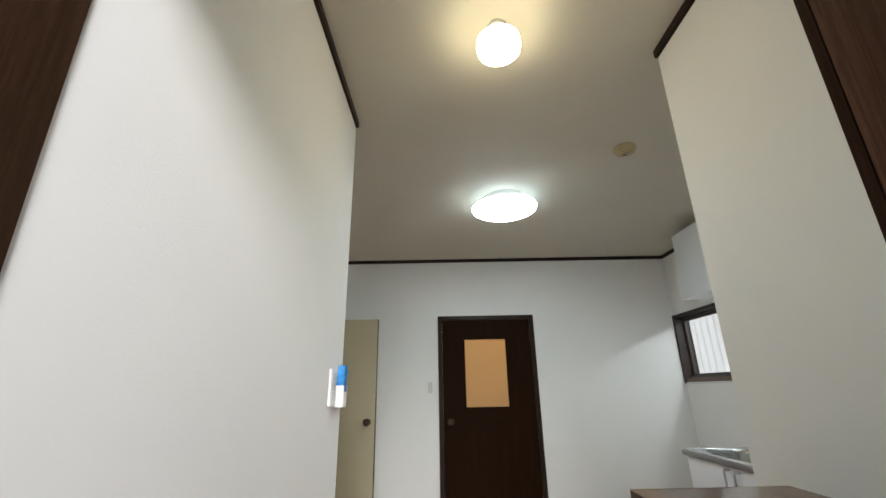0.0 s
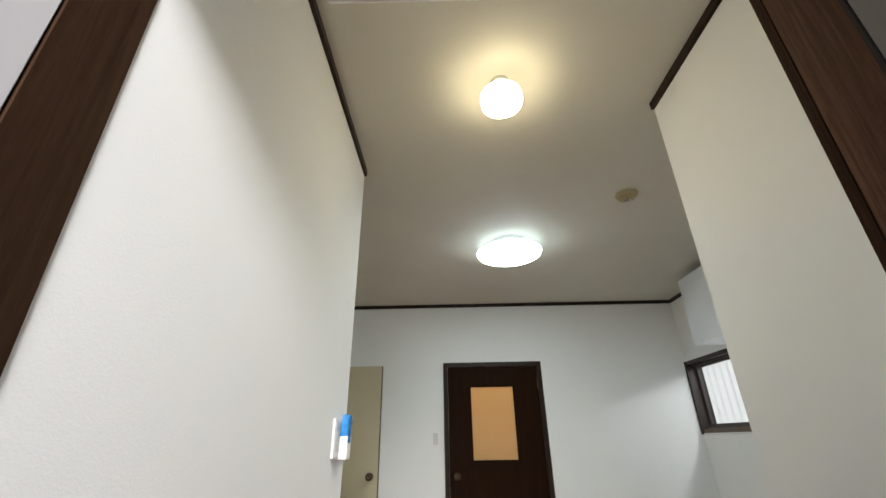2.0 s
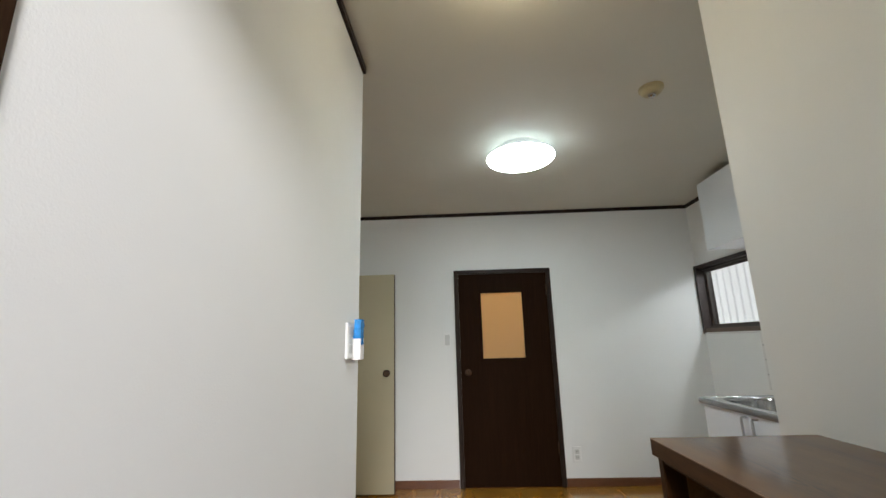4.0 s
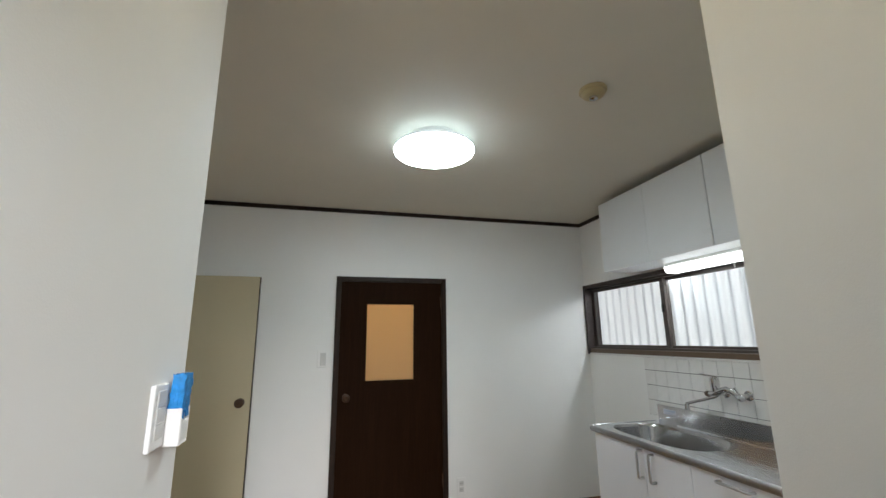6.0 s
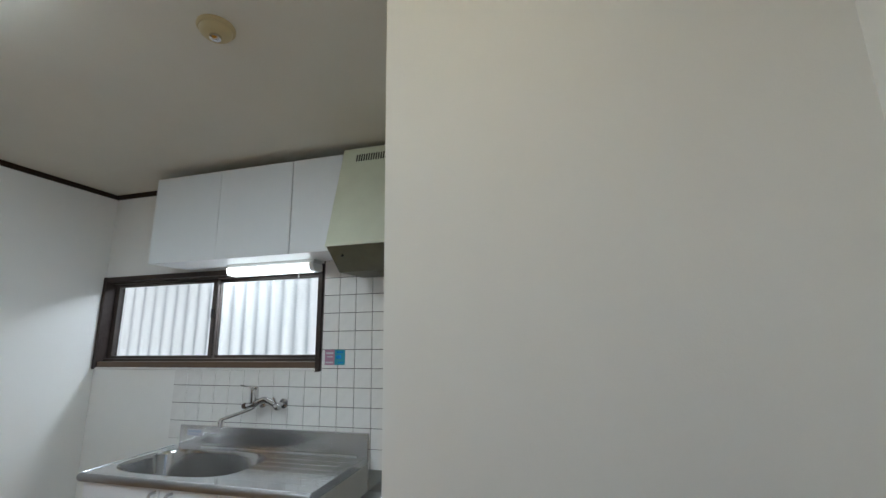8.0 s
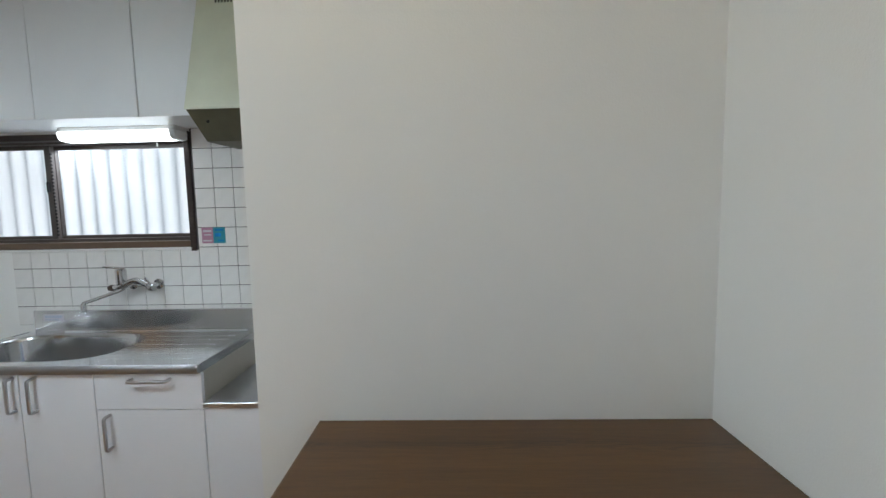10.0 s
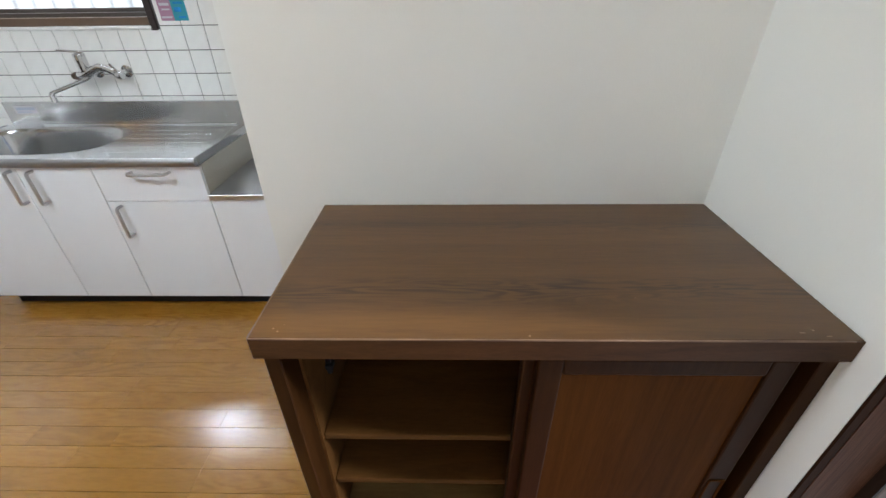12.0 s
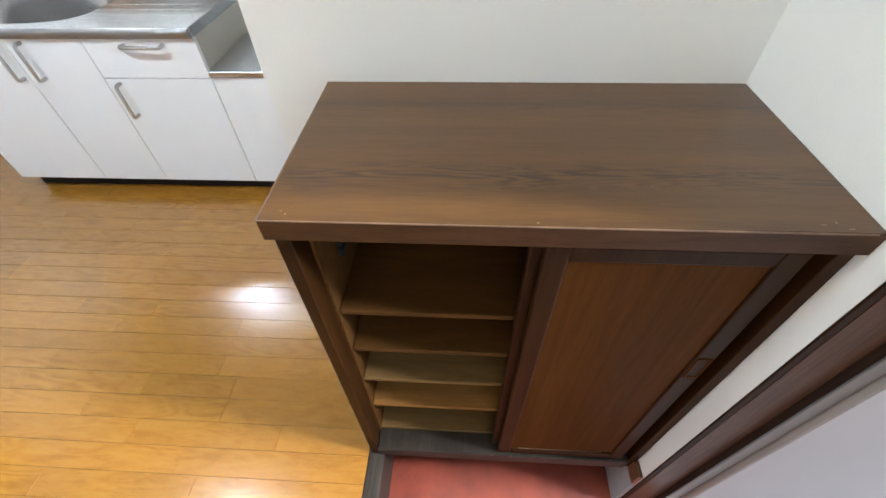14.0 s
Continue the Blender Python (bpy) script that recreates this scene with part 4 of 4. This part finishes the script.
# tube lamp under the wall cabinet
tl = thing("tube_lamp", (2.10, 2.74, 1.775), "white fluorescent strip lamp under the wall cabinet, lit", "lamp")
part("housing", boxes((2.062, 2.395, 1.752, 2.150, 2.970, 1.7745), bev=0.003), M_PLASTIC2, tl)
part("diffuser", prism([(2.052, 1.7515), (2.058, 1.724), (2.075, 1.712), (2.135, 1.712), (2.150, 1.724), (2.152, 1.7515)], 2.422, 2.962), M_TUBE, tl, "glowing white diffuser", smooth=True)
part("end_cap", prism([(2.050, 1.7515), (2.056, 1.722), (2.074, 1.710), (2.136, 1.710), (2.151, 1.722), (2.153, 1.7515)], 2.394, 2.4215), M_PLASTIC, tl)
part("pull_cord", boxes((2.066, 2.490, 1.690, 2.069, 2.493, 1.711), (2.0645, 2.4885, 1.676, 2.0705, 2.4945, 1.6905)), M_PLASTIC, tl)

# wall-mounted mixer tap
tap = thing("mixer_tap", (KE, 2.68, 0.985), "chrome wall-mounted mixer tap with a long spout", "tap")
bm = bmesh.new()
tube(bm, [(2.089, 2.790, 0.996), (2.089, 2.765, 0.999), (2.089, 2.735, 1.004), (2.089, 2.700, 1.022), (2.089, 2.672, 1.030), (2.089, 2.640, 1.022), (2.089, 2.600, 1.004), (2.089, 2.588, 1.000)],
     [0.013, 0.017, 0.019, 0.016, 0.017, 0.015, 0.015, 0.013], 18)
part("body", bm, M_CHROME, tap, smooth=True)
for ly, lz in ((2.600, 1.003), (2.735, 1.003)):
    bm = bmesh.new()
    tube(bm, [(KE - 0.004, ly, lz), (KE - 0.010, ly, lz), (KE - 0.013, ly, lz), (2.09, ly, lz)], [0.026, 0.026, 0.012, 0.012], 20)
    part("wall_inlet", bm, M_CHROME, tap, smooth=True)
part("cartridge", boxes((2.070, 2.724, 1.008, 2.108, 2.760, 1.088), bev=0.007, seg=3), M_CHROME, tap, smooth=True)
part("lever", moved(boxes((-0.009, -0.018, -0.004, 0.009, 0.085, 0.004), bev=0.003, seg=2), pose(2.086, 2.735, 1.095, 5, 0, 8)), M_CHROME, tap, smooth=True)
bm = bmesh.new()
tube(bm, [(2.087, 2.806, 0.993), (2.087, 2.796, 0.995), (2.087, 2.786, 0.996)], [0.012, 0.0165, 0.0165], 16)
part("end_cap", bm, M_BRASS, tap, smooth=True)
bm = bmesh.new()
tube(bm, [(2.086, 2.735, 0.992), (2.080, 2.748, 0.983), (2.066, 2.782, 0.970), (2.024, 2.872, 0.938), (2.019, 2.880, 0.933), (2.018, 2.882, 0.926), (2.018, 2.882, 0.897)],
     [0.010, 0.0085, 0.0078, 0.0078, 0.0095, 0.0130, 0.0130])
part("spout", bm, M_CHROME, tap, smooth=True)
bm = bmesh.new()
tube(bm, [(2.087, 2.606, 1.002), (2.080, 2.590, 1.000), (2.070, 2.572, 0.998), (2.064, 2.562, 0.997)], [0.016, 0.019, 0.018, 0.012], 16)
part("side_valve", bm, M_CHROME, tap, smooth=True)
part("valve_lever", moved(boxes((-0.004, -0.005, 0.0, 0.004, 0.005, 0.046), bev=0.0015), pose(2.078, 2.586, 1.008, -28, -12, 0)), M_CHROME, tap)

# label on the tiles
lab = thing("tile_sticker", (KE - 0.006, 2.30, 1.205), "pink and teal paper sticker on the wall tiles", "sticker")
part("pink_half", boxes((KE - 0.0072, 2.302, 1.205, KE - 0.0056, 2.360, 1.285)), M_PINK, lab)
part("teal_half", boxes((KE - 0.0072, 2.240, 1.205, KE - 0.0056, 2.3018, 1.285)), M_TEAL, lab)
for z0, z1, ya, yb in ((1.262, 1.272, 2.31, 2.352), (1.245, 1.251, 2.312, 2.346), (1.215, 1.222, 2.31, 2.355)):
    part("print_bar", boxes((KE - 0.0080, ya, z0, KE - 0.0071, yb, z1)), M_INK, lab)

for z0, z1, ya, yb in ((1.268, 1.276, 2.250, 2.290), (1.238, 1.256, 2.262, 2.292), (1.214, 1.222, 2.248, 2.280)):
    part("print_bar", boxes((KE - 0.0080, ya, z0, KE - 0.0071, yb, z1)), M_BLUE, lab)

KITCHEN_SHIFT = Vector((EAST - KE, -0.018, 0))
# ---- wall tiles and floor boards, one by one ----
TP = 0.098
tiles = solid("tile_wall", boxes((EAST - 0.002, 1.352, 0.58, EAST - 0.0002, 2.08, 1.168), (EAST - 0.002, 2.08, 0.79, EAST - 0.0002, 3.343, 1.168), (EAST - 0.002, 1.352, 1.168, EAST - 0.0002, 2.371, 1.79)), M_GROUT,
              "white square glazed tiles with dark grey joints", "tiles", at=(EAST, 2.28, 0.6))
tile_meshes = {}


def tile_mesh(w, h):
    key = (round(w, 4), round(h, 4))
    if key not in tile_meshes:
        bm = boxes((-0.004, -w / 2, -h / 2, 0.0015, w / 2, h / 2), bev=0.0012)
        tile_meshes[key] = mesh_of("tile", bm, M_TILE)
    return tile_meshes[key]


J = 0.0016      # half joint
for i in range(-9, 12):
    for k in range(-3, 10):
        ya, yb = 2.167 + i * TP + J, 2.167 + (i + 1) * TP - J
        za, zb = 0.888 + k * TP + J, 0.888 + (k + 1) * TP - J
        if yb > 2.371:
            zb = min(zb, 1.168)
            if za > 1.15:
                if ya > 2.36:
                    continue
                yb, zb = 2.371, 0.888 + (k + 1) * TP - J
        zb = min(zb, 1.79)
        if ya < 1.352 or zb - za < 0.01:
            continue
        if ya > 2.08 and zb < 0.86:
            continue
        t = new("tile", tile_mesh(yb - ya, zb - za))
        t.parent = tiles
        t.location = (-0.002, (ya + yb) / 2 - 2.28, (za + zb) / 2 - 0.6)

floor = solid("floor", boxes((WEST, STEP, -0.14, EAST, BACK + 0.12, -0.0125), (WEST, 1.80, -0.2, PL - 0.1, BACK, -0.14)), M_GAP, "honey oak strip flooring with a glossy worn varnish", "floor", at=(0.4, 2.6, 0))
PW = 0.0745
plank_meshes = {}


def plank(x0, x1, y0, y1):
    key = (round(x1 - x0, 4), round(y1 - y0, 4))
    if key not in plank_meshes:
        w, l = x1 - x0, y1 - y0
        bm = boxes((-w / 2 + 0.00035, -l / 2 + 0.0003, -0.012, w / 2 - 0.00035, l / 2 - 0.0003, 0.0))
        top = [e for e in bm.edges if all(abs(v.co.z) < 1e-6 for v in e.verts)]
        bmesh.ops.bevel(bm, geom=top, offset=0.0006, segments=1, affect="EDGES")
        plank_meshes[key] = mesh_of("plank", bm, M_PLANK)
    p = new("plank", plank_meshes[key])
    p.parent = floor
    p.location = ((x0 + x1) / 2 - 0.4, (y0 + y1) / 2 - 2.6, 0)


rng = random.Random(4)
lines = [0.472 + PW * k for k in range(-24, 25)]
for k, xa in enumerate(lines):
    xb = xa + PW
    if xb < WEST + 0.01 or xa > EAST - 0.01:
        continue
    xa, xb = max(xa, WEST), min(xb, EAST)
    lo = STEP if PL - 0.06 < (xa + xb) / 2 < PR + 0.06 else (1.80 if xa < 0 else 1.352)
    y = lo
    nxt = lo + rng.choice((0.39, 0.55, 0.97, 0.48, 0.28))
    while y < BACK - 0.005:
        e = min(nxt, BACK)
        if BACK - e < 0.08:
            e = BACK
        plank(xa, xb, y, e)
        y = e
        nxt = y + rng.choice((0.30, 0.455, 0.455, 0.61, 0.91))

for ob in list(scene.objects):
    if ob.parent is None and ob.name in ("sink_base_cabinet", "sink_worktop", "stove_base_cabinet", "wall_cabinet", "range_hood", "tube_lamp", "mixer_tap", "tile_sticker"):
        ob.location += KITCHEN_SHIFT
        if "base" not in ob.name:
            ob.location.z -= 0.005
